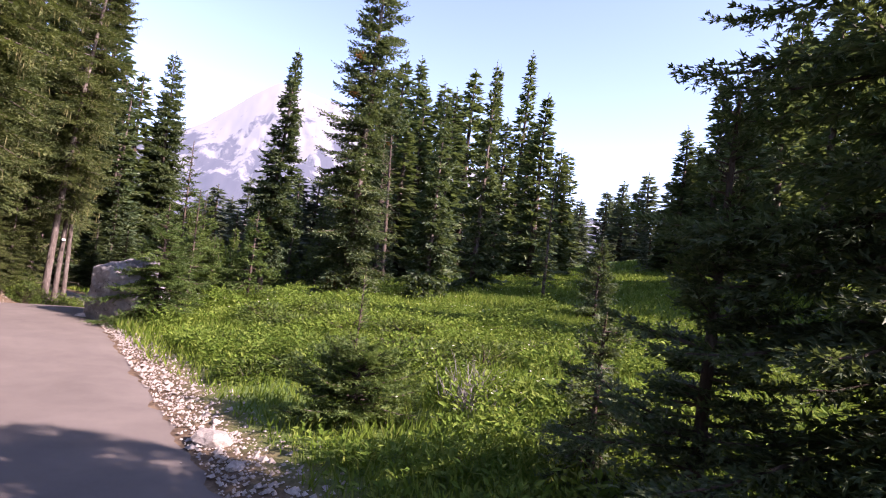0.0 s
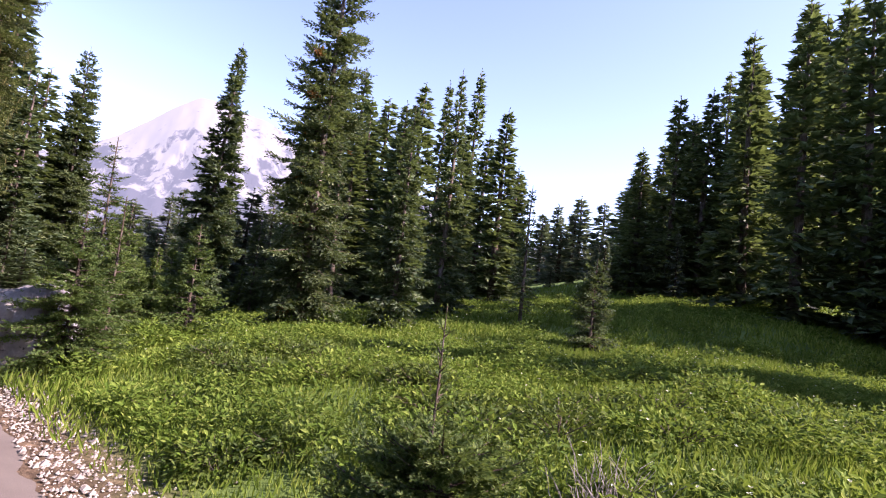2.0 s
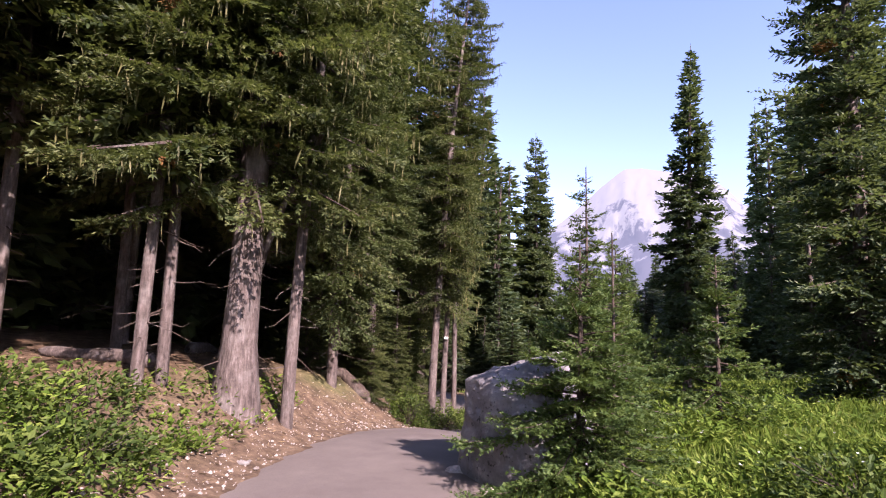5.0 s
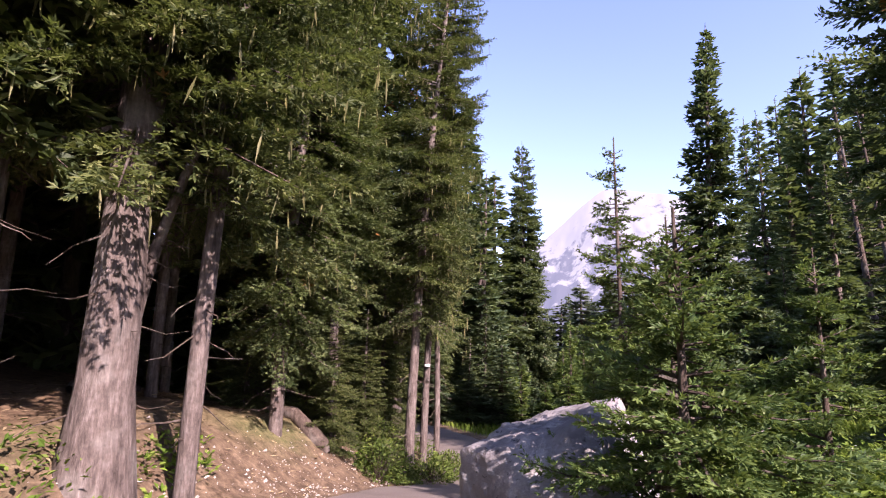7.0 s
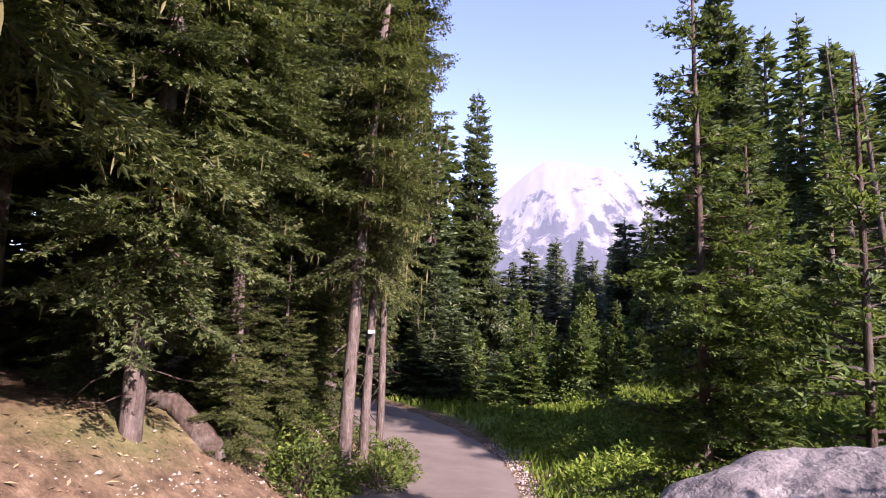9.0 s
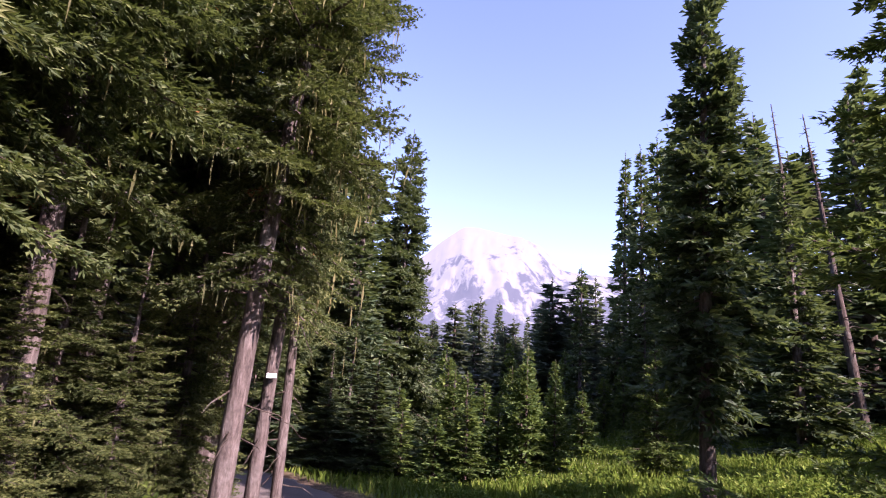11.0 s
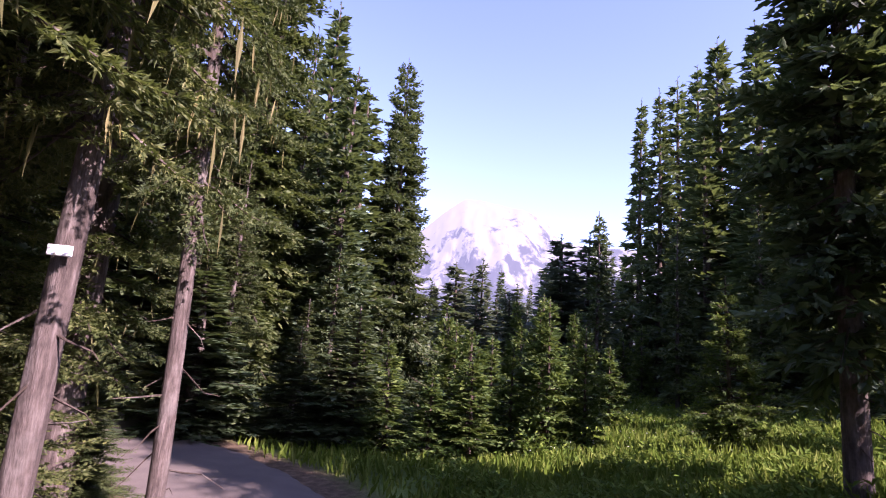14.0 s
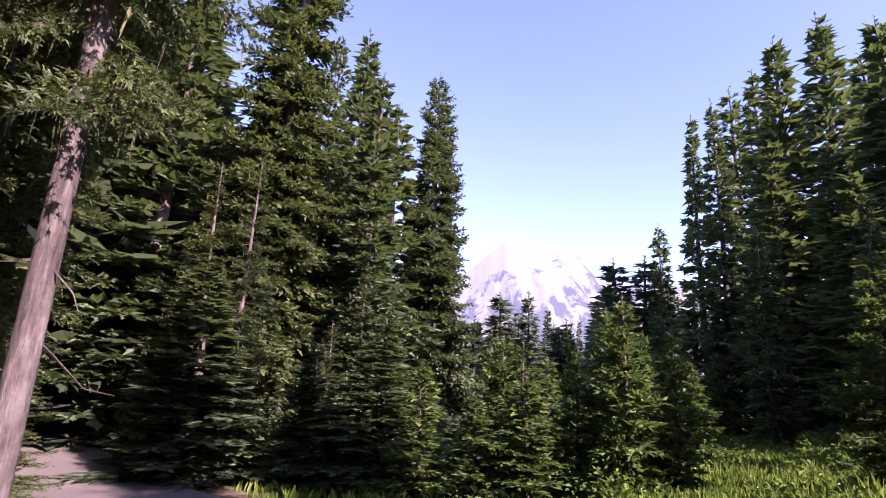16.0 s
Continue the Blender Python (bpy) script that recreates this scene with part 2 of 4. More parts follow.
# ---- lie of the land ----
PATH = np.array([(3.6, -14, 0.1), (1.9, -7, 0.05), (0.4, -2.5, 0), (-0.4, 0, -0.06), (-1.35, 1.6, -0.1), (-2.75, 3.5, -0.2),
                 (-4.3, 5.6, -0.33), (-6.05, 7.8, -0.34), (-7.45, 9.6, -0.38), (-8.6, 11.7, -0.5), (-9.55, 13.9, -0.84), (-10.3, 16, -1.26),
                 (-11.6, 18.4, -1.52), (-13.6, 20.4, -1.62), (-16.2, 21.9, -1.64), (-19.5, 22.9, -1.6), (-24, 24, -1.4), (-32, 25, -1)])
HALF = 1.25


def curve_through(p, n=12):
    q = np.vstack([2 * p[0] - p[1], p, 2 * p[-1] - p[-2]])
    out = []
    for i in range(1, len(q) - 2):
        a, b, c, d = q[i - 1:i + 3]
        for k in range(n):
            t = k / n
            out.append(0.5 * (2 * b + (c - a) * t + (2 * a - 5 * b + 4 * c - d) * t * t + (3 * b - a - 3 * c + d) * t ** 3))
    return np.array(out + [q[-2]])


LINE = curve_through(PATH)
ALONG = unit(np.gradient(LINE[:, :2], axis=0))


def step(a, b, x):
    t = np.clip((x - a) / (b - a), 0, 1)
    return t * t * (3 - 2 * t)


def off_path(x, y):
    """Metres from the middle of the path (plus: on its meadow side) and the path's height there."""
    d2 = (x[:, None] - LINE[:, 0]) ** 2 + (y[:, None] - LINE[:, 1]) ** 2
    i = d2.argmin(1)
    s = (x - LINE[i, 0]) * ALONG[i, 1] - (y - LINE[i, 1]) * ALONG[i, 0]
    return np.sign(s) * np.sqrt(d2.min(1)), LINE[i, 2]


def hill_rise(x, y):
    """The wooded hillside beyond the meadow."""
    return 0.1 * np.clip(x - 4, 0, 26) * step(29, 43, y)


def land(x, y, rough=True):
    x, y = np.atleast_1d(np.asarray(x, float)), np.atleast_1d(np.asarray(y, float))
    s, zp = off_path(x, y)
    tilt = 0.035 + 0.105 * step(13.5, 20, y)
    meadow = tilt * np.clip(x + 2.4, -60, 70) - 0.02 * np.clip(y - 16, -16, 140)
    meadow = meadow + hill_rise(x, y) + 0.4 * step(-7, -2, x) * step(20, 27, y)
    right = zp + (meadow - zp) * step(1.1, 5.5, s)
    bank = zp + (0.7 + 0.2 * step(8, 11, y)) * step(1.2, 3.0, -s) + 0.1 * np.clip(-s - 2.4, 0, 14) + 0.03 * np.clip(-s - 10, 0, 60)
    z = np.where(s > 0, right, bank)
    if rough:
        far = step(1.2, 3.0, np.abs(s))
        z = z + far * (0.07 * np.sin(x * 1.3 + 0.7 * np.sin(y)) * np.sin(y * 1.1 + 1.3) + 0.03 * np.sin(3.1 * x + y) * np.sin(2.7 * y - x))
    return z


def land1(x, y):
    return float(land(x, y)[0])


def ground_sheet():
    a = np.concatenate([-np.geomspace(3200, 45, 26), np.linspace(-40, 40, 230), np.geomspace(45, 3200, 26)])
    b = np.concatenate([-np.geomspace(3200, 22, 22), np.linspace(-18, 50, 200), np.geomspace(56, 3200, 30)])
    gx, gy = np.meshgrid(a, b)
    x, y = gx.ravel(), gy.ravel()
    z = land(x, y)
    far = np.hypot(x, y)
    z = z * (1 - step(200, 900, far)) - 12 * step(200, 900, far)
    s, _ = off_path(x, y)
    z = np.where(np.abs(s) < HALF + 0.02, z - 0.02, z)
    n, m = len(a), len(b)
    idx = np.arange(n * m).reshape(m, n)
    f = np.stack([idx[:-1, :-1], idx[:-1, 1:], idx[1:, 1:], idx[1:, :-1]], -1).reshape(-1, 4)
    me = mesh_of("ground", np.stack([x, y, z], 1), f, SOIL, True)
    wob = 0.35 * np.sin(1.7 * x + 0.4) + 0.3 * np.sin(2.3 * y + x)
    left = step(-HALF - 2.1 - wob, -HALF - 1.0 - wob, s) * (s < 0)
    right = step(HALF + 0.75 + 0.3 * wob, HALF + 0.3, s) * (s >= 0)
    spot = step(1.6, 0.4, np.hypot((x + 6.9) / 1.0, (y - 13.4) / 1.4)) * (s > 0)
    bare = np.clip(left + right + spot, 0, 1) * (np.abs(s) < 6)
    duff = step(-1.6, -3.4, s) * step(-60, -40, x)
    for key, value in (("bare", bare), ("duff", duff)):
        at = me.attributes.new(key, "FLOAT", "POINT")
        at.data.foreach_set("value", value.astype(np.float32))
    return tagged(new("ground", me), "grassy meadow ground with bare brown earth beside the trail", "ground", kind="structure")


ground = ground_sheet()


def path_ribbon():
    line, way = curve_through(PATH, 40), None
    way = unit(np.gradient(line[:, :2], axis=0))
    side = np.stack([way[:, 1], -way[:, 0]], 1)
    n = len(line)
    t = np.arange(n)
    offs = np.linspace(-1, 1, 9)
    cols = []
    for o in offs:
        edge = abs(o) == 1
        w = HALF * o + (0.05 * np.sin(t * 0.31 + 3 * o) + 0.03 * np.sin(t * 0.83) if edge else 0)
        xy = line[:, :2] + side * np.reshape(w * np.ones(n), (-1, 1))
        z = line[:, 2] + 0.03 * (1 - o * o) + 0.006 - (0.03 if edge else 0)
        cols.append(np.column_stack([xy, z]))
    v = np.stack(cols, 1).reshape(-1, 3)
    idx = np.arange(n * 9).reshape(n, 9)
    f = np.stack([idx[:-1, :-1], idx[:-1, 1:], idx[1:, 1:], idx[1:, :-1]], -1).reshape(-1, 4)
    return tagged(new("pavement", mesh_of("pavement", v, f, ASPHALT, True)), "grey-brown asphalt footpath winding between meadow and forest", "path", kind="structure")


path_ribbon()


# ---- the mountain, kilometres off ----
def mountain():
    m, nt, out = material("snow_peak_haze_glow")
    pos = coords(nt)
    mp = node(nt, "ShaderNodeMapping")
    mp.inputs["Scale"].default_value = (0.0052, 0.0052, 0.0029)
    nt.links.new(pos, mp.inputs[0])
    n1 = noise_tex(nt, 1.2, 9.0, 0.66, mp.outputs[0])
    geo = nt.nodes.new("ShaderNodeNewGeometry")
    sep = nt.nodes.new("ShaderNodeSeparateXYZ")
    nt.links.new(pos, sep.inputs[0])
    height = node(nt, "ShaderNodeMapRange", From_Min=250.0, From_Max=1050.0, To_Min=-0.16, To_Max=0.1)
    nt.links.new(sep.outputs[2], height.inputs[0])
    add = nt.nodes.new("ShaderNodeMath")
    nt.links.new(n1.outputs[0], add.inputs[0])
    nt.links.new(height.outputs[0], add.inputs[1])
    mask = ramp(nt, add.outputs[0], (0.42, (0, 0, 0)), (0.49, (1, 1, 1)))
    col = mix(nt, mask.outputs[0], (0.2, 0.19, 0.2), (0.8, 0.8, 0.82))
    # Summer haze painted as emission: bluish rock and snow tones, 93% of the shader.
    haze_glow = mix(nt, mask.outputs[0], (0.108, 0.124, 0.162), (0.2, 0.214, 0.236))
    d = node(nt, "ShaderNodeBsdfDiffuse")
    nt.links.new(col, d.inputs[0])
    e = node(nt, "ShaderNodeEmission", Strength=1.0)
    nt.links.new(haze_glow, e.inputs[0])
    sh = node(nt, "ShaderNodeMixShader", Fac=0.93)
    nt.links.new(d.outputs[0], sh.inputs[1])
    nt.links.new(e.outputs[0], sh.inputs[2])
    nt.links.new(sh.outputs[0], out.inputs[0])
    # skyline: bearing to the left of +y, elevation, in degrees
    sky_line = np.array([(60, 3), (44, 4.6), (36, 6.2), (29, 8.2), (25.5, 10.4), (23.5, 12.1), (21.6, 13.8), (20.2, 14.85), (19.3, 15.4), (17.7, 15.37), (15.3, 14.9), (13, 14.5), (11.1, 13.75), (9.8, 12.6), (8.7, 11.25), (6, 10.85), (0.9, 10.55), (-4, 9.6), (-12, 6.5), (-25, 4), (-45, 3)])
    az = np.linspace(60, -45, 420)
    el = np.interp(-az, -sky_line[:, 0], sky_line[:, 1])
    rows = np.linspace(0, 1, 60)
    v = []
    for r in rows:
        dist = 4300 - 1500 * (1 - r)
        top = 4300 * np.tan(np.radians(el + 0.65))
        z = top * r ** 1.15
        jag = np.array([noise.fractal(Vector((a * 0.22, r * 2.2, 3.0)), 0.9, 2.1, 6) for a in az])
        fine = np.array([noise.fractal(Vector((a * 1.1, r * 5.0, 9.0)), 0.8, 2.2, 4) for a in az])
        amp = 1 - 0.85 * r ** 6
        z = z + 60 * jag * amp * r + 5 * fine * r
        d = dist + 220 * jag * amp
        a = np.radians(az)
        v.append(np.stack([-np.sin(a) * d - 8, np.cos(a) * d + 13, z - 20], 1))
    v = np.concatenate(v)
    idx = np.arange(60 * 420).reshape(60, 420)
    f = np.stack([idx[:-1, :-1], idx[:-1, 1:], idx[1:, 1:], idx[1:, :-1]], -1).reshape(-1, 4)
    return tagged(new("backdrop", mesh_of("backdrop", v, f, m, True)), "snow-covered volcanic peak with its pale summer haze painted in", "mountain", kind="structure")


mountain()


# ---- conifers ----
def conifer(name, label, category, H, R, bare=0.06, gap=0.28, per=6, power=0.85, rise=25, sag=-14, fine=0.16, leaf=NEEDLES, lichen=0,
            rust=0.0, trunk_r=None, lean=(0.0, 0.0), thin=0.0, flare=0.0, seed=1, group="", lateral=0.4, ragged=0.25, low=0.75):
    """A conifer: a tapered trunk, whorls of limbs, and flat sprays of needles on them; the crown widens downwards from a thin leader."""
    g = np.random.default_rng(seed)
    tr = trunk_r or H * 0.011 + 0.008
    root = tagged(new(name), label, category, group)
    k = max(6, int(H / 0.8))
    u = np.linspace(0, 1, k)
    wob = np.stack([lean[0] * u ** 1.5 + 0.015 * H * 0.25 * np.sin(3 * u + seed), lean[1] * u ** 1.5 + 0.015 * H * 0.25 * np.sin(4 * u + 2 * seed), u * H], 1)
    rad = tr * (1 - u) ** 0.85 + min(0.008, 0.35 * tr) + flare * np.exp(-u * H / 0.35)
    wob[0, 2] = -0.25

    def axis(h):
        return np.stack([np.interp(h, u * H, wob[:, 0]), np.interp(h, u * H, wob[:, 1]), h], -1)

    v, f = tubes(wob[None], rad[None], 10 if tr > 0.08 else 6)
    if tr > 0.12:
        bumps = 1 + 0.06 * np.sin(v[:, 2] * 5 + 4 * np.arctan2(v[:, 1], v[:, 0]))
        v[:, :2] = v[:, :2] * bumps[:, None]
    part("trunk", mesh_of("trunk", v, f, BARK if fine < 0.2 and H > 6 else TWIG, True), root)
    h0 = bare * H
    nw = max(4, int((H - h0) / gap))
    hs = np.repeat(h0 + (H * 0.985 - h0) * (np.arange(nw) / nw) ** 0.95, per) + g.normal(0, gap * 0.25, nw * per)
    hs = np.clip(hs, h0 * 0.9, H * 0.985)
    if thin:
        hs = hs[g.random(len(hs)) > thin]
    n = len(hs)
    t = np.clip((hs - h0) / (H - h0), 0, 1)
    az = g.random(n) * 2 * np.pi
    lobe = 0.9 + 0.16 * np.sin(2 * az + seed + 6 * t) + 0.1 * np.sin(5 * az + 13 * t)
    L = R * ((1 - t) ** power * (low + (1 - low) * step(0, 0.18, t)) + 0.03) * g.uniform(1 - ragged * 2, 1.0 + ragged * 0.4, n) * lobe
    L = np.maximum(L, 0.07)
    el = np.radians(sag + (rise - sag) * t + g.normal(0, 7, n))
    out = np.stack([np.cos(az), np.sin(az), np.zeros(n)], 1)
    start = axis(hs)
    bend = -0.18 - 0.12 * (1 - t)

    def on(i, s):
        """Places on limb i at share s of its length."""
        reach = L[i] * s
        p = start[i] + out[i] * (reach * np.cos(el[i]))[:, None]
        p[:, 2] += reach * np.sin(el[i]) + L[i] * (bend[i] * s * s + 0.22 * s ** 4)
        return p

    ss = np.linspace(0, 0.96, 5 if fine < 0.1 else 3)
    limbs = np.stack([on(np.arange(n), np.full(n, s)) for s in ss], 1)
    lr = np.clip(0.006 + 0.011 * L, 0.004, 0.05)[:, None] * (1 - 0.85 * ss)[None]
    v, f = tubes(limbs, lr, 3)
    dead_v = []
    if bare > 0.12:
        nd = int(h0 * 7)
        hd = g.uniform(0.12 * H * 0.3, h0 * 1.25, nd)
        ad = g.random(nd) * 2 * np.pi
        ld = g.uniform(0.15, 0.75, nd) * min(1.0, R)
        od = np.stack([np.cos(ad), np.sin(ad), -0.25 + 0.2 * g.normal(0, 1, nd)], 1)
        sd = np.linspace(0, 1, 4)
        pd = axis(hd)[:, None] + od[:, None] * (ld[:, None] * sd)[..., None] + g.normal(0, 0.03, (nd, 4, 3)) * sd[None, :, None]
        dead_v.append(tubes(pd, (0.011 * (1 - 0.8 * sd))[None] * np.ones((nd, 1)), 3))
    v, f = joined([(v, f)] + dead_v)
    tagged(part("branchwork", mesh_of("branchwork", v, f, TWIG), root), kind="stuff")
    # needle sprays
    step_s = np.maximum(fine * (0.62 if fine < 0.125 else 0.72) / L, 0.02)
    counts = np.maximum(2, (0.88 / step_s).astype(int))
    li = np.repeat(np.arange(n), counts)
    order = np.arange(len(li)) - np.repeat(np.cumsum(counts) - counts, counts)
    s = 0.12 + 0.88 * ((order + g.random(len(li))) / counts[li]) ** 0.72
    both = np.repeat(np.arange(len(li)), 2)
    side = np.tile([-1.0, 1.0], len(li))
    lb, sb = li[both], s[both]
    lat = (L[lb] * lateral * (1 - 0.72 * sb) * step(0.0, 0.25, sb) + fine * 0.5) * g.uniform(0.6, 1.15, len(lb))
    p0 = on(lb, sb)
    tang = unit(on(lb, np.minimum(sb + 0.05, 1.05)) - on(lb, sb - 0.05))
    across = np.stack([-out[lb][:, 1], out[lb][:, 0], np.zeros(len(lb))], 1) * side[:, None]
    ldir = unit(tang * 0.75 + across * g.uniform(0.5, 1.0, len(lb))[:, None] + np.array([0, 0, 1.0]) * g.normal(-0.08, 0.18, len(lb))[:, None])
    cnt = np.maximum(1, np.round(lat / (fine * 0.55)).astype(int))
    j = np.repeat(np.arange(len(lb)), cnt)
    o2 = np.arange(len(j)) - np.repeat(np.cumsum(cnt) - cnt, cnt)
    d = (o2 + g.uniform(0.0, 0.6, len(j))) * fine * 0.55
    base = p0[j] + ldir[j] * d[:, None]
    base[:, 2] -= 0.25 * d * d
    way = unit(ldir[j] + g.normal(0, 0.32, (len(j), 3)) + np.array([0, 0, 0.12]))
    axis_i = np.arange(len(li))
    share = np.concatenate([np.minimum(1.0, sb[j] + 0.6 * d / np.maximum(L[lb[j]], 0.1)), s])
    base = np.concatenate([base, on(li, s)])
    way = np.concatenate([way, unit(unit(on(li, np.minimum(s + 0.05, 1.1)) - on(li, s - 0.03)) + g.normal(0, 0.3, (len(li), 3)))])
    nb = len(base)
    top = 10
    tipb = axis(np.linspace(H * 0.93, H, top))
    base = np.concatenate([base, tipb])
    way = np.concatenate([way, g.normal(0, 0.5, (top, 3)) + np.array([0, 0, 0.8])])
    up = np.array([0, 0, 1.0]) + g.normal(0, 0.55, (len(base), 3))
    share = np.concatenate([share, np.ones(top)])
    small = np.concatenate([np.clip(0.5 + 0.5 * L[lb[j]] / (0.22 * R), 0.5, 1), np.clip(0.5 + 0.5 * L[li] / (0.22 * R), 0.5, 1), np.full(top, 0.5)])
    grade = ((1.6 - 0.75 * share) if fine < 0.125 else (1.95 - 1.1 * share) if fine < 0.4 else (1.5 - 0.6 * share)) * small
    ln = fine * (g.uniform(0.85, 1.45, len(base)) if fine > 0.125 else g.uniform(0.65, 1.1, len(base))) * grade
    wd = fine * (g.uniform(0.45, 0.75, len(base)) if fine > 0.125 else g.uniform(0.32, 0.52, len(base))) * grade
    v, f = tufts(base, way, up, ln, wd) if fine < 0.11 else sprays(base, way, up, ln, wd)
    if rust:
        dead = np.repeat(noise_pick(base, rust, seed), len(f) // len(base))
        part("dead_foliage", mesh_of("dead_foliage", v, f[dead], RUST), root, "rust-brown dead needles")
        f = f[~dead]
    part("crown", mesh_of("crown", v, f, leaf), root)
    if lichen:
        pick = g.choice(nb, lichen)
        lb_, ll = base[pick], g.uniform(0.08, 0.36, lichen)
        ld_ = np.stack([g.normal(0, 0.12, lichen), g.normal(0, 0.12, lichen), -np.ones(lichen)], 1)
        a_ = g.random(lichen) * 6.28
        v, f = sprays(lb_, ld_, np.stack([np.cos(a_), np.sin(a_), 0 * a_], 1), ll, 0.012 + 0.045 * ll)
        tagged(part("lichen", mesh_of("lichen", v, f, LICHEN), root, "pale hanging beard lichen"), kind="stuff")
    return root


def noise_pick(p, share, seed):
    w = np.sin(p[:, 0] * 4.1 + seed) + np.sin(p[:, 1] * 4.3 + 2 * seed) + np.sin(p[:, 2] * 4.9 + seed)
    return w > np.quantile(w, 1 - share)


def stand(ob, x, y, turn=0.0, size=1.0, tall=1.0, tip=(0.0, 0.0), sink=0.05):
    return pose(x, y, land1(x, y) - sink, tip[0], tip[1], turn) @ Matrix.Diagonal((size, size, size * tall, 1))


def plant(ob, x, y, turn=0.0, size=1.0, tall=1.0, tip=(0.0, 0.0)):
    ob.matrix_basis = stand(ob, x, y, turn, size, tall, tip)
    return ob


def grow(kinds, spots, spare):
    """Copies of the kinds at rows of (x, y, height, crown radius), each turned and scaled; those on the hillside stand lower."""
    for n, (x, y, h, r) in enumerate(spots):
        h = max(0.45 * h, h - float(hill_rise(np.array(x), np.array(y))))
        kind, kh, kr = kinds[n % len(kinds)]
        turn = (n * 137.5 + spare) % 360
        ob = copy_thing(kind, pose(x, y, land1(x, y) - 0.06, 0, 0, turn) @ Matrix.Diagonal((r / kr, r / kr, h / kh, 1)))
        ob["group"] = "conifers of the wood"


FIR = "dark green subalpine fir with a narrow spire crown"
HEM = "tall mountain hemlock hung with pale lichen"

# The tall fir at the meadow's edge and its neighbours.
plant(conifer("fir_tree", "tall broad-skirted fir with yellowing inner twigs at meadow edge", "tree", 13.2, 2.0, 0.02, 0.22, 10, 0.6, 20, -18, 0.125, NEEDLES, rust=0.008, seed=11, low=0.9, ragged=0.3), -3.35, 18.7, 40)
plant(conifer("fir_tree", "slender dark fir leaning slightly, alone against the peak", "tree", 10.4, 1.25, 0.15, 0.18, 10, 0.75, 18, -20, 0.13, NEEDLES, seed=12, ragged=0.36, lean=(0.3, 0.1), trunk_r=0.12), -7.3, 21.5, 10)
spire = conifer("fir_tree", FIR, "tree", 10, 1.3, 0.02, 0.27, 8, 0.95, 22, -14, 0.16, NEEDLES, seed=13, low=0.95)
plant(spire, 1.15, 22.25, 0, 0.97)
broad = conifer("fir_tree", "full dark green fir with dense layered branches", "tree", 10, 1.7, 0.03, 0.27, 8, 0.85, 18, -18, 0.17, NEEDLES, seed=14, ragged=0.32, low=0.95)
plant(broad, -0.6, 18.6, 0, 0.72)
slim = conifer("fir_tree", "slim young fir with bare lower stem at meadow edge", "tree", 4.6, 0.62, 0.12, 0.19, 6, 0.75, 25, -10, 0.12, NEEDLES, seed=15)
plant(slim, 3.55, 19.1)
bushy = conifer("fir_tree", "small bushy fir standing alone in the meadow", "tree", 2.45, 0.95, 0.02, 0.14, 9, 0.7, 30, 0, 0.09, NEEDLES, seed=16)
plant(bushy, 4.35, 15.2)
farfir = conifer("fir_tree", FIR, "tree", 16, 1.7, 0.02, 0.45, 8, 1.1, 20, -16, 0.33, NEEDLES, seed=17, low=0.95)
plant(farfir, 2.24, 39.2)
farfir2 = conifer("fir_tree", "tall uneven fir with a thinning crown", "tree", 16, 1.7, 0.04, 0.5, 8, 0.95, 15, -20, 0.34, NEEDLES, seed=18, ragged=0.4, low=0.95)
plant(farfir2, 4.66, 40.9, 0, 1.1)
# Far kinds, with the haze painted into their needle colour.
vfar = conifer("fir_tree", FIR, "tree", 16, 1.6, 0.02, 0.62, 8, 1.05, 15, -18, 0.46, HAZED, seed=19, low=0.95)
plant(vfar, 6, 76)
vfar2 = conifer("fir_tree", "distant pointed conifer of the valley wood", "tree", 16, 1.6, 0.04, 0.66, 8, 0.9, 15, -22, 0.46, HAZED, seed=20, ragged=0.4)
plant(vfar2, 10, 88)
VFAR = [(vfar, 16, 1.1), (vfar2, 16, 1.2)]
MID = [(spire, 10, 1.0), (broad, 10, 1.38)]
LITTLE_HILL = [(vfar, 16, 2.2)]
FAR = [(farfir, 16, 1.12), (farfir2, 16, 1.2)]
grow(FAR, [(-0.68, 35.3, 13, 1.6), (0.61, 37.3, 13.7, 1.6), (4.04, 30.9, 9.5, 1.1), (5.87, 30.6, 7, 1.0), (4.16, 26.9, 9.6, 1.1), (-3.4, 33, 9, 1.5), (-5.5, 36, 8, 1.4), (7.5, 37, 8, 1.2), (2.4, 29, 9, 1.2)], 20)
# The wood on the rising ground across the meadow.
grow(FAR, [(23.3, 47.4, 14.2, 1.5), (25.4, 49.6, 15.3, 1.2), (24.4, 44.5, 15.6, 1.7), (25.4, 41.5, 17, 1.5), (25.2, 39.3, 17.2, 2.0), (26.3, 38.4, 12.2, 1.5),
           (26.1, 36.1, 14.2, 1.3), (26.8, 35.5, 19.8, 1.8), (27.1, 34.0, 19.5, 2.0), (28.7, 33.9, 18.3, 1.8), (28.9, 31.0, 19.6, 1.8), (21.5, 46, 10, 1.5),
           (29.5, 36.5, 15, 2.2), (31, 31.5, 12, 2.2), (27.5, 43, 12, 1.9), (23, 52, 12, 1.8), (30, 27, 13, 2), (31, 22, 15, 2.2)], 60)
# Rear rows, most of them out of view, added to shade the slope.
hill = np.random.default_rng(31)
grow(FAR, [(x, y, hill.uniform(10, 16), hill.uniform(1.8, 2.5)) for x, y in zip(hill.uniform(31, 46, 26), hill.uniform(8, 44, 26))], 44)
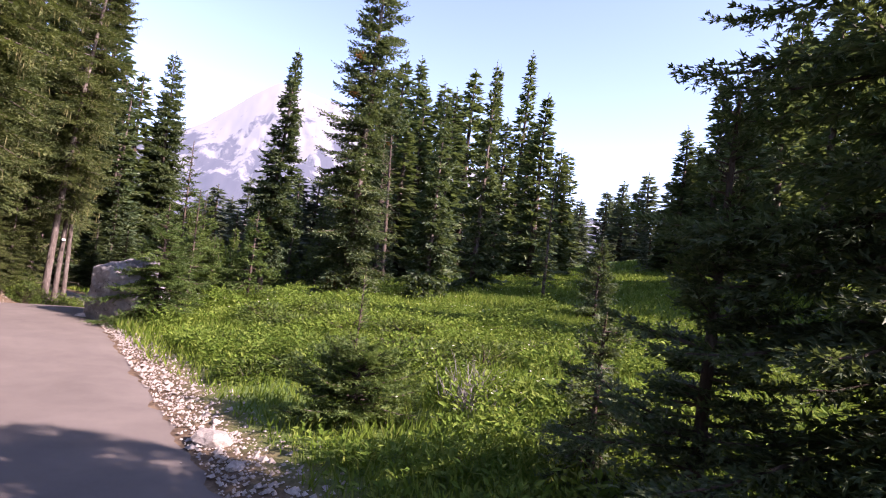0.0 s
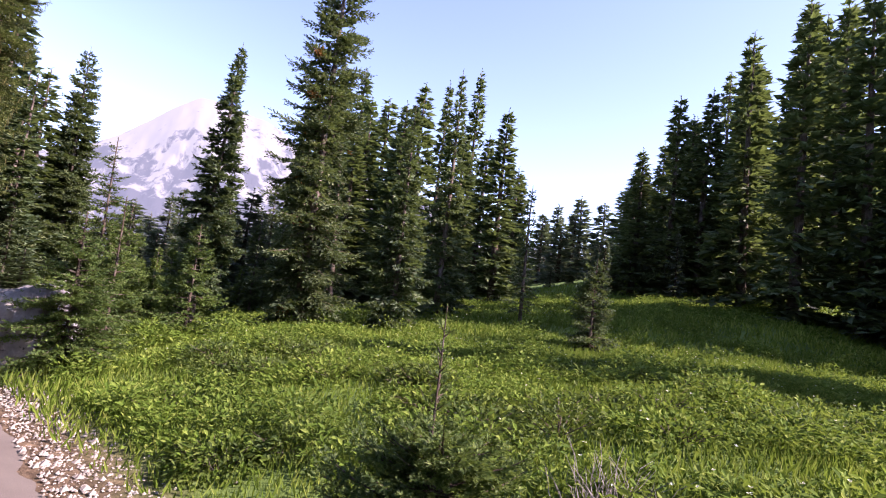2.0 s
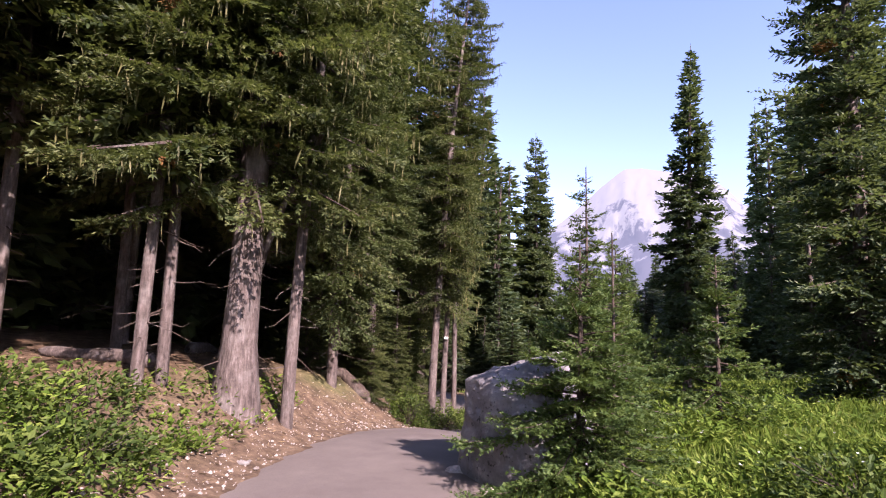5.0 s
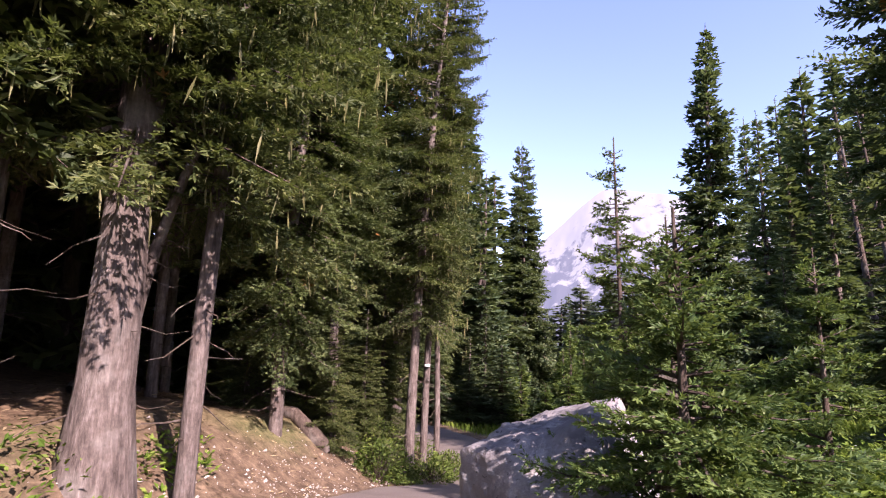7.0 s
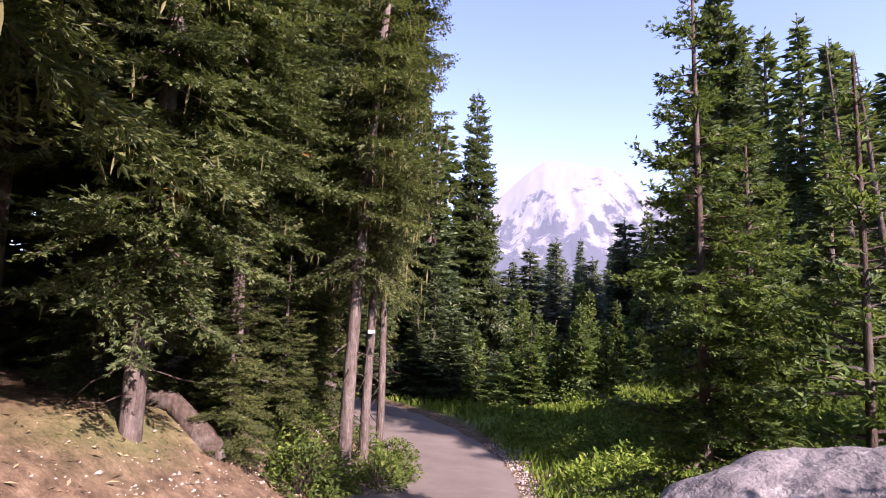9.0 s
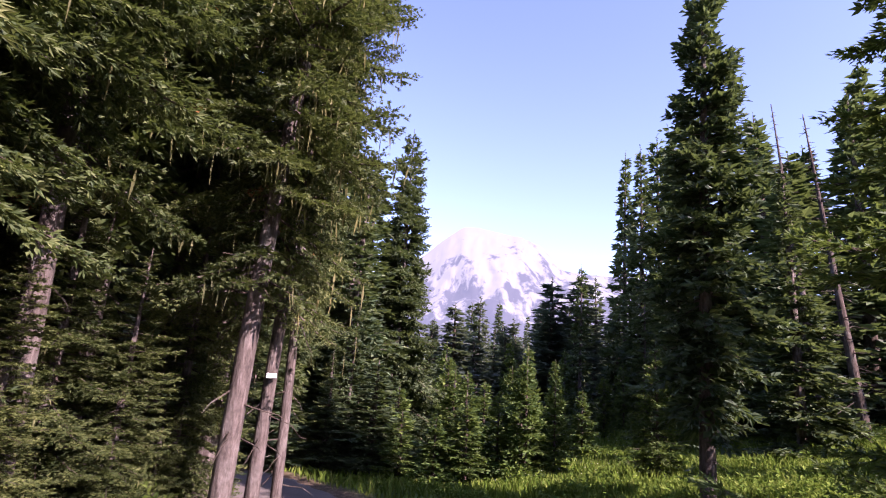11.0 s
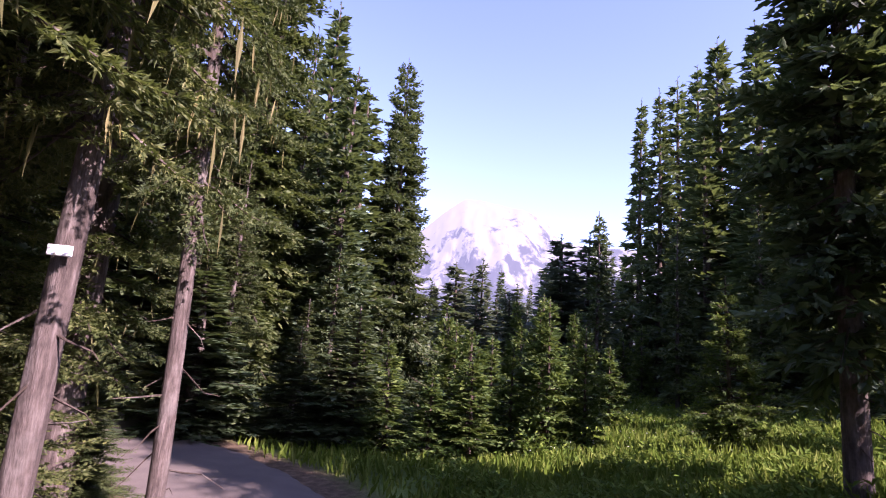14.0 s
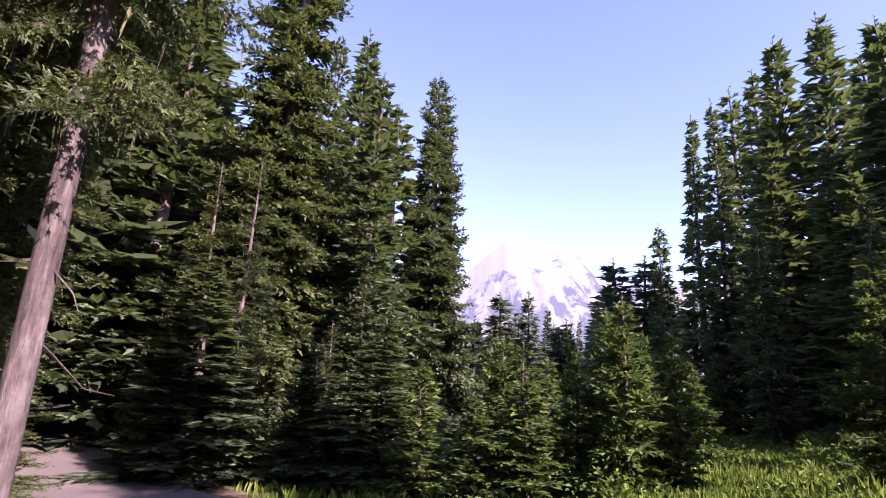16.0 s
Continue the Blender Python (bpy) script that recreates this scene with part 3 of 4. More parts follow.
grow(LITTLE_HILL, [(x, y, hill.uniform(1.2, 4.5), hill.uniform(0.6, 1.2)) for x, y in zip(hill.uniform(12, 27, 24), hill.uniform(26, 48, 24))], 54)
# Two unseen firs added off to the right, for shade on the meadow.
grow(FAR, [(14.5, 8.0, 12, 2.0), (18.0, 14.6, 15, 2.0)], 91)
grow(FAR, [(12.4, 29.5, 8.5, 1.1), (13.3, 27.6, 9.8, 1.1), (14.6, 27.0, 11.0, 1.2), (16.0, 25.9, 12.4, 1.2), (17.0, 27.2, 11.5, 1.3), (13.0, 18.9, 10.5, 1.1), (14.3, 17.6, 12.2, 1.2), (20.4, 25.4, 14, 1.5), (15.4, 29.8, 10.5, 1.4), (18.6, 29.0, 12, 1.5), (15.6, 16.6, 13, 1.3), (12.8, 21.4, 9.6, 1.1)], 37)
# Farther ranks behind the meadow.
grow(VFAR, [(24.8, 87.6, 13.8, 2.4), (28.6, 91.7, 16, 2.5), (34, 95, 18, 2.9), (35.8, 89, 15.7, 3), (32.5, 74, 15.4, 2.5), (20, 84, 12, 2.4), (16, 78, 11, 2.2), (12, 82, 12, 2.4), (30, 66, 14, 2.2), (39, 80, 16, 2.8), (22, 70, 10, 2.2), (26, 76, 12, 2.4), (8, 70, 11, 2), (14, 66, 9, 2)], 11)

# The dark firs close beside the path's start.
plant(conifer("fir_tree", "large dark fir in shade close beside the trail", "tree", 7.2, 1.1, 0.02, 0.15, 9, 0.65, 20, -14, 0.064, NEEDLES, seed=21, ragged=0.35), 1.97, 2.05, 30)
plant(conifer("fir_tree", "young dark fir with a bare crooked leader beside the trail", "tree", 2.55, 0.8, 0.03, 0.13, 9, 0.8, 35, -5, 0.058, NEEDLES, seed=22, ragged=0.35), 1.36, 2.62, 80)
dwarf = plant(conifer("fir_tree", "stunted thin fir with sparse drooping boughs in the meadow", "tree", 1.3, 0.55, 0.05, 0.1, 8, 0.65, 30, -24, 0.05, NEEDLES, seed=23, thin=0.1), 1.15, 3.68, 0)
plant(conifer("fir_sapling", "small fir sapling with a long bare leader in the meadow", "sapling", 1.55, 0.27, 0.35, 0.2, 5, 0.7, 45, 25, 0.05, YOUNG, seed=24, trunk_r=0.009), -0.77, 5.25, 0)
plant(conifer("fir_sapling", "low spreading young fir in the meadow grass", "sapling", 0.78, 0.82, 0.02, 0.06, 9, 0.4, 30, 4, 0.05, YOUNG, seed=25, trunk_r=0.014), -0.7, 5.2, 0)

# The firs behind the boulder.
plant(conifer("fir_tree", "bushy young fir spreading over the boulder", "tree", 2.4, 1.3, 0.01, 0.11, 9, 0.85, 22, -14, 0.058, YOUNG, seed=31, ragged=0.32), -5.5, 10.42, 0)
plant(conifer("fir_tree", "young fir with an open spiky top behind the boulder", "tree", 3.0, 0.8, 0.02, 0.2, 7, 0.9, 28, -5, 0.075, YOUNG, seed=32, trunk_r=0.025), -6.15, 13.0, 50)
plant(conifer("fir_tree", "slim fir with sparse level branches and lichen-grey stem", "tree", 4.5, 1.1, 0.08, 0.2, 8, 0.75, 18, -10, 0.062, YOUNG, seed=33, trunk_r=0.04, ragged=0.3), -6.95, 14.0, 15)
plant(conifer("fir_tree", "young green fir beside the trail below the boulder", "tree", 3.1, 1.05, 0.1, 0.18, 8, 0.7, 22, -10, 0.064, YOUNG, seed=34, trunk_r=0.045, ragged=0.3), -6.65, 14.45, 200)
plant(conifer("fir_tree", "small bright green fir behind the boulder", "tree", 2.5, 0.95, 0.03, 0.18, 7, 0.7, 30, -5, 0.085, YOUNG, seed=35), -5.0, 13.9, 120)

# The firs on the slope above the lower meadow.
grow(MID, [(-4.8, 27.2, 7.6, 1.1), (-6.4, 31.4, 8.0, 1.1), (-4.0, 30.5, 8, 1.2), (-5.0, 34.4, 9.5, 1.4)], 5)
plant(conifer("fir_tree", "small open fir on the grassy slope", "tree", 3.0, 1.05, 0.08, 0.17, 8, 0.85, 25, -8, 0.1, YOUNG, seed=45), -8.0, 24.9, 0)
grow(FAR, [(-8.6, 51.3, 20.2, 1.5), (-6.3, 49.2, 18.3, 1.6), (-9.8, 54.9, 21.6, 1.5), (-7.3, 52.8, 19.6, 1.8), (-5.5, 46.6, 20, 2.0), (-4.1, 44.3, 17.3, 1.8), (-3, 40, 15, 2), (-2, 47, 16, 2), (-5, 41, 11, 1.7), (-6.5, 44, 12, 1.7), (-0.5, 43, 14, 2.2)], 33)
plant(conifer("fir_tree", "slender silvery fir at the edge of the lower meadow", "tree", 6.5, 1.15, 0.08, 0.24, 6, 0.8, 15, -16, 0.15, NEEDLES, seed=42), -8.31, 34.9, 0)
spruce = plant(conifer("fir_tree", "narrow dark fir with short level branches in the valley", "tree", 8.6, 1.0, 0.04, 0.3, 7, 0.6, 10, -10, 0.17, NEEDLES, seed=43), -11.3, 38.9, 0)
little = conifer("fir_tree", "bright green young fir in the valley thicket", "tree", 3.8, 1.0, 0.02, 0.2, 7, 0.8, 28, -8, 0.13, YOUNG, seed=44)
plant(little, -12.0, 30.2)
LITTLE = [(little, 3.8, 1.0)]
grow(LITTLE, [(-13.1, 28.9, 2.6, 1.0), (-11.4, 32.3, 3.4, 0.85), (-17.0, 36.1, 4.3, 1.0), (-10.3, 40.4, 3.2, 0.9), (-14.6, 30.6, 2.4, 0.9), (-15.2, 33.5, 3.4, 1.0), (-13.8, 35.5, 3.6, 1.0), (-16.4, 28.0, 2.8, 1.1), (-12.6, 43, 5, 1.2), (-15.5, 42, 5.5, 1.3), (-9.6, 45, 4, 1.1), (-18.6, 40, 5.5, 1.3), (-10.6, 28.6, 1.2, 0.6),
              (-11.0, 25.4, 2.9, 0.85), (-11.75, 25.7, 2.1, 0.85), (-12.4, 25.1, 1.9, 0.9), (-10.35, 25.8, 2.4, 0.65), (-13.1, 24.8, 1.7, 0.85), (-14.0, 24.7, 1.8, 0.95), (-12.9, 26.5, 2.7, 0.95), (-11.5, 27.2, 3.0, 0.95), (-13.6, 27.4, 3.0, 1.0), (-10.2, 30.4, 2.2, 0.8), (-15.2, 27.0, 2.6, 1.0)], 9)

# The wall of trees at the bend of the path.
plant(conifer("fir_tree", "tall dense grey-green spruce-like fir at the bend", "tree", 16.2, 2.7, 0.02, 0.27, 10, 0.75, 12, -18, 0.16, NEEDLES, seed=51, low=0.9), -19.4, 35.2, 0)
wall = conifer("fir_tree", "dense green fir with drooping layered boughs at the bend", "tree", 9, 1.7, 0.02, 0.22, 8, 0.8, 15, -22, 0.098, HEMLOCK, 120, seed=52, ragged=0.3, low=0.95)
plant(wall, -18.3, 24.9, 0, 0.72)
grow([(wall, 9, 1.6)], [(-17.8, 27.3, 5.4, 1.5), (-16.2, 26.3, 3.2, 1.2), (-17.0, 29.0, 3.6, 1.4), (-19.6, 25.0, 9, 1.8), (-14.5, 18.9, 2.4, 1.0), (-15.8, 19.6, 3.0, 1.2), (-13.6, 16.9, 1.8, 0.8), (-17.2, 20.3, 3.4, 1.3), (-12.8, 14.9, 5, 1.2), (-11.9, 14.0, 3.0, 0.85), (-12.4, 15.3, 3.8, 1.0), (-13.8, 17.3, 7, 1.4), (-13.0, 13.1, 4, 1.0), (-14.2, 15.4, 7, 1.6)], 66)
plant(conifer("fir_tree", "very tall green fir with layered drooping boughs at the bend", "tree", 21, 2.7, 0.02, 0.32, 9, 0.8, 12, -22, 0.15, HEMLOCK, 200, seed=53, ragged=0.3, low=0.95), -20.1, 27.4, 0)
grow(MID, [(-17.0, 30.0, 3.4, 1.4), (-20.4, 29.6, 20, 2.2), (-19.9, 31.3, 13.5, 1.6), (-22, 33, 13, 1.9), (-22.5, 25.8, 14, 2.2), (-21, 36.5, 12, 1.6), (-18.3, 29.2, 12.4, 1.7), (-17.4, 27.9, 7.5, 1.3), (-15.2, 25.4, 3.2, 1.2), (-16.3, 24.9, 3.6, 1.3), (-18.2, 23.9, 4.2, 1.4)], 77)
grow(FAR, [(-25.4, 37.8, 22.7, 2.2), (-20.4, 33.8, 13, 1.5), (-24, 31, 16, 2.3), (-27, 29, 17, 2.5), (-23, 41, 13, 2)], 41)

# The valley forest below the peak.
grow(FAR, [(-36.6, 116.9, 23.4, 2.4), (-43.1, 120.2, 22.2, 3.0), (-29.9, 113.3, 19.4, 1.4), (-25.8, 109, 18.3, 2.0), (-31.4, 107.8, 16.5, 1.9), (-13, 95.4, 15.8, 2.1), (-31.9, 71, 12.9, 1.6)], 3)
valley = np.random.default_rng(5)
vx, vy = valley.uniform(-1.0, 1.0, 70), valley.uniform(48, 112, 70)
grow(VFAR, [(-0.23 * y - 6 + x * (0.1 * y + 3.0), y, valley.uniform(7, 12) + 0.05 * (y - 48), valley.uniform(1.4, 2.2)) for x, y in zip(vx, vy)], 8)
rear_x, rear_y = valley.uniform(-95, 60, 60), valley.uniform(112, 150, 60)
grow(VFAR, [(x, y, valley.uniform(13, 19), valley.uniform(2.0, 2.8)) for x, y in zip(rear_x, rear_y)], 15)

# The old forest on the bank.
plant(conifer("hemlock_tree", "massive old conifer with flaring sunlit trunk and lichen-hung boughs", "tree", 17, 3.05, 0.19, 0.25, 7, 0.45, 15, -20, 0.105, HEMLOCK, 5000, 0.006, 0.22, (0.4, 0.5), 0.0, 0.14, 61, ragged=0.3), -9.95, 9.6, 0)
old = conifer("hemlock_tree", HEM, "tree", 14, 2.0, 0.24, 0.29, 7, 0.5, 15, -20, 0.14, HEMLOCK, 700, 0.01, 0.085, seed=62, ragged=0.35)
plant(old, -13.4, 13.7, 0)
old2 = conifer("hemlock_tree", "straight-stemmed conifer with dead lower twigs and mossy crown", "tree", 13, 1.7, 0.3, 0.29, 7, 0.5, 12, -22, 0.14, HEMLOCK, 500, 0.012, 0.08, seed=63, ragged=0.35)
plant(old2, -12.6, 11.3, 100, 0.95)
OLD = [(old, 14, 2.0), (old2, 13, 1.7)]
trio = conifer("hemlock_tree", "leaning pale-barked conifer of a close trio beside the bend", "tree", 13, 1.7, 0.24, 0.27, 7, 0.5, 15, -18, 0.075, HEMLOCK, 700, 0.003, 0.1, (0.5, 0.9), seed=64, ragged=0.35)
plant(trio, -11.8, 15.88, 0)
grow([(trio, 13, 1.7)], [(-12.08, 16.71, 13, 1.3), (-12.97, 18.5, 14, 1.25)], 350)
grow([(trio, 13, 1.7)], [(-12.25, 14.4, 12, 1.5), (-9.85, 10.3, 13, 1.5)], 200)
plant(conifer("fir_tree", "dense dark fir with a pale bare stem on the bank", "tree", 12, 1.75, 0.13, 0.2, 9, 0.55, 12, -24, 0.085, HEMLOCK, 200, 0.0, 0.1, (0.4, 0.5), seed=67, ragged=0.3), -11.75, 12.75, 0)
plant(conifer("fir_tree", "tall narrow fir rising at the forest corner", "tree", 13.6, 1.4, 0.12, 0.27, 8, 0.7, 15, -16, 0.08, HEMLOCK, 300, seed=65), -14.5, 18.7, 0)
grow(OLD, [(-10.1, 8.45, 12, 1.7), (-10.2, 8.75, 13, 1.6), (-13.6, 15.8, 13, 1.8), (-14.6, 17.6, 14, 1.9),
           (-12.3, 7.4, 14, 2.2), (-9.9, 5.6, 13, 2.1), (-11.8, 3.8, 14, 2.2), (-8.4, 3.3, 12, 1.9), (-14.5, 10.0, 15, 2.3), (-15.5, 13, 15, 2.3), (-16.2, 16, 14, 2.2), (-14.5, 5.5, 15, 2.3), (-13, 9.2, 13, 2), (-11.3, 6.0, 12, 1.8)], 25)
rear = conifer("hemlock_tree", "shaded forest conifer with boughs down to the ground", "tree", 14, 2.2, 0.03, 0.5, 7, 0.5, 10, -22, 0.42, HEMLOCK, 0, seed=66, ragged=0.35)
plant(rear, -19, 10.5)
REAR = [(rear, 14, 2.2)]
grow(REAR, [(-17.5, 8, 15, 2.5), (-18, 12, 16, 2.5), (-18.5, 15.5, 15, 2.4), (-17.5, 18.8, 14, 2.2), (-20, 10, 15, 2.6), (-21, 14, 15, 2.6), (-21.5, 18, 15, 2.6), (-10.5, 0.5, 13, 2.1), (-7.5, -1.5, 12, 2), (-14.2, 1.5, 14, 2.3), (-17.5, 4, 15, 2.4), (-24, 12, 16, 2.8), (-24, 17, 16, 2.8), (-24, 21.5, 15, 2.4), (-22, 6, 16, 2.8)], 71)
back = np.random.default_rng(12)
grow(VFAR, [(x, y, back.uniform(13, 17), back.uniform(2.6, 3.4)) for x, y in zip(back.uniform(-48, -24, 46), back.uniform(-14, 42, 46))], 19)
grow(REAR, [(x, y, back.uniform(12, 16), back.uniform(2.2, 3.0)) for x, y in zip(back.uniform(-22, -12, 12), back.uniform(-16, 2, 12))], 29)
# Unseen trees added behind and beside the walker, to shade the path.
grow(OLD, [(6.4, -1.8, 18, 1.3)], 55)
grow(MID, [(4.6, -1.6, 9.5, 1.7), (4.9, 1.95, 7.6, 1.0), (8.5, -2.4, 13, 1.5), (5.6, -3.4, 11, 1.8), (7.0, -2.8, 10, 1.6), (4.4, -5.8, 10, 1.8), (-3.4, -4.5, 11, 1.9), (9.5, -3.6, 11, 1.9), (-5, -8, 12, 2)], 14)


# ---- the boulder ----
def boulder(name, label, size, seed, detail, mat=ROCK, rough=0.16):
    bm = bmesh.new()
    bmesh.ops.create_icosphere(bm, subdivisions=detail, radius=1.0)
    for v in bm.verts:
        c = v.co.copy()
        # flattened facets of a broken block
        d = c.normalized()
        cut = 1.0
        g = random.Random(seed)
        for _ in range(9):
            nrm = Vector((g.uniform(-1, 1), g.uniform(-1, 1), g.uniform(-0.7, 1))).normalized()
            k = g.uniform(0.62, 0.85)
            dot = d.dot(nrm)
            if dot > 0.05:
                cut = min(cut, k / dot)
        c = d * cut
        c += d * rough * (noise.fractal(c * 1.6 + Vector((seed, 0, 0)), 0.9, 2.0, 5))
        if detail > 4:
            c += d * 0.035 * noise.fractal(c * 7 + Vector((0, seed, 0)), 0.8, 2.0, 4)
        v.co = Vector((c.x * size[0], c.y * size[1], c.z * size[2]))
    for f in bm.faces:
        f.smooth = detail > 3
    me = bpy.data.meshes.new(name)
    bm.to_mesh(me)
    bm.free()
    me.materials.append(mat)
    return tagged(new(name, me), label, "rock")


def block(name, label, planes, seed):
    """A broken block: flat faces at given distances, rounded edges, pits and a weathered skin."""
    bm = bmesh.new()
    bmesh.ops.create_icosphere(bm, subdivisions=6, radius=1.0)
    normals = [(Vector(n).normalized(), k) for n, k in planes]
    for v in bm.verts:
        d = v.co.normalized()
        soft = sum((max(0.0, d.dot(n)) / k) ** 22 for n, k in normals)
        c = d * soft ** (-1 / 22)
        c += d * (0.05 * noise.fractal(c * 2.1 + Vector((seed, 0, 0)), 0.9, 2.0, 5) + 0.022 * noise.fractal(c * 8 + Vector((0, seed, 0)), 0.8, 2.0, 4))
        crack = abs(c.y - 0.05 + 0.12 * c.z + 0.05 * noise.noise(c * 3))
        c -= d * 0.05 * max(0.0, 1 - crack / 0.03)
        v.co = c
    for f in bm.faces:
        f.smooth = True
    me = bpy.data.meshes.new(name)
    bm.to_mesh(me)
    bm.free()
    me.materials.append(ROCK)
    return tagged(new(name, me), label, "rock")


rock = block("boulder", "large grey lichen-spotted boulder at the trail's edge",
             [((-0.95, -0.18, 0.08), 0.52), ((-0.3, -0.95, 0.06), 0.64), ((-0.28, -0.12, 0.95), 0.62), ((0.95, 0.1, 0.3), 0.62),
              ((0.1, 1, 0.22), 0.72), ((-0.65, 0.3, 0.7), 0.74), ((0.2, -0.75, 0.62), 0.8), ((0, 0, -1), 0.85)], 5)
rock.matrix_basis = pose(-6.49, 11.02, 0.13)

# ---- stones of the shoulder ----
stone_kinds = [boulder("stone", "pale angular stone on the gravel shoulder", (1, 0.75, 0.5), 20 + k, 2, STONE) for k in range(4)]


def set_stone(n, x, y, size, turn):
    kind = stone_kinds[n % 4]
    m = pose(x, y, land1(x, y) + size * 0.12, 8 * math.sin(n), 8 * math.cos(2 * n), turn) @ Matrix.Diagonal((size, size, size, 1))
    if n < 4:
        kind.matrix_basis = m
        kind["group"] = "shoulder stones"
        return
    ob = copy_thing(kind, m)
    ob["group"] = "shoulder stones"


gs = np.random.default_rng(9)
n_stone = 0
for x, y, s in ((-1.75, 4.45, 0.2), (-6.95, 10.45, 0.14), (-1.35, 3.95, 0.09), (-1.95, 5.0, 0.08)):
    set_stone(n_stone, x, y, s, 40 * n_stone)
    n_stone += 1
for _ in range(230):
    i = int(gs.uniform(20, 105))
    o = HALF + abs(gs.normal(0.14, 0.2))
    x, y = LINE[i, 0] + ALONG[i, 1] * o + gs.normal(0, 0.1), LINE[i, 1] - ALONG[i, 0] * o + gs.normal(0, 0.1)
    set_stone(n_stone, x, y, float(np.clip(gs.lognormal(-3.15, 0.45), 0.02, 0.13)), gs.uniform(0, 360))
    n_stone += 1


def gravel():
    n = 17000
    i = gs.integers(10, 150, n)
    o = HALF + np.abs(gs.normal(0.05, 0.3, n)) - 0.06
    left = gs.random(n) < 0.35
    o = np.where(left, -HALF - np.abs(gs.normal(0, 0.5, n)), o)
    x = LINE[i, 0] + ALONG[i, 1] * o + gs.normal(0, 0.12, n)
    y = LINE[i, 1] - ALONG[i, 0] * o + gs.normal(0, 0.12, n)
    s, _ = off_path(x, y)
    keep = np.abs(s) > HALF - 0.08
    x, y = x[keep], y[keep]
    n = len(x)
    c = np.stack([x, y, land(x, y) + 0.004], 1)
    r = np.clip(gs.lognormal(-4.3, 0.45, n), 0.006, 0.045)
    shape = np.array([(1, 0, 0), (0, 1, 0), (-1, 0, 0), (0, -1, 0), (0.2, 0.1, 0.8), (0, 0, -0.5)])
    v = c[:, None] + r[:, None, None] * shape[None] * gs.uniform(0.6, 1.25, (n, 6, 1))
    faces = np.array([(0, 1, 4), (1, 2, 4), (2, 3, 4), (3, 0, 4), (1, 0, 5), (2, 1, 5), (3, 2, 5), (0, 3, 5)])
    f = (np.arange(n) * 6)[:, None, None] + faces[None]
    return tagged(new("gravel", mesh_of("gravel", v.reshape(-1, 3), f.reshape(-1, 3), STONE)), "loose pale gravel along the trail's edges", "gravel", kind="stuff")


gravel()


# ---- meadow plants ----
def scatter(n, x0, x1, y0, y1):
    x, y = gs.uniform(x0, x1, n), gs.uniform(y0, y1, n)
    return x, y


def patchy(x, y, scale, seed):
    return np.sin(x * scale + seed + 1.7 * np.sin(y * scale * 0.7 + seed)) * np.sin(y * scale * 1.1 + 2 * seed + 1.3 * np.sin(x * scale * 0.6))


def grass():
    x, y = np.concatenate([np.stack(scatter(110000, -9, 8, 0.5, 14)), np.stack(scatter(80000, -12, 14, 12, 32)), np.stack(scatter(26000, -17, -4, 20, 44)), np.stack(scatter(26000, 8, 32, 4, 44))], 1)
    s, _ = off_path(x, y)
    keep = (s > HALF + 0.25 + 0.5 * gs.random(len(x)) ** 2 + 0.2 * np.sin(2 * x + y)) & (np.hypot((x + 6.9), (y - 13.4) / 1.3) > 0.9)
    keep |= (s < -HALF - 0.15) & (s > -2.6) & (patchy(x, y, 1.4, 3) > 0.45)
    x, y = x[keep], y[keep]
    n = len(x)
    dist = np.hypot(x + 3, y - 4)
    h = gs.uniform(0.05, 0.17, n) * (1 + 0.35 * patchy(x, y, 0.8, 2)) * (1 + 0.03 * dist)
    w = 0.007 * (1 + 0.16 * dist) * gs.uniform(0.7, 1.4, n)
    a = gs.random(n) * 6.283
    lean = gs.uniform(0.1, 0.7, n)
    way = np.stack([np.cos(a) * lean, np.sin(a) * lean, np.ones(n)], 1)
    base = np.stack([x, y, land(x, y) - 0.02], 1)
    v, f = sprays(base, way, np.stack([-np.sin(a), np.cos(a), 0.4 * np.ones(n)], 1), h * 1.2, w * 1.6)
    return tagged(new("meadow_grass", mesh_of("meadow_grass", v, f, GRASS)), "sunlit green summer meadow grass", "grass", kind="stuff")


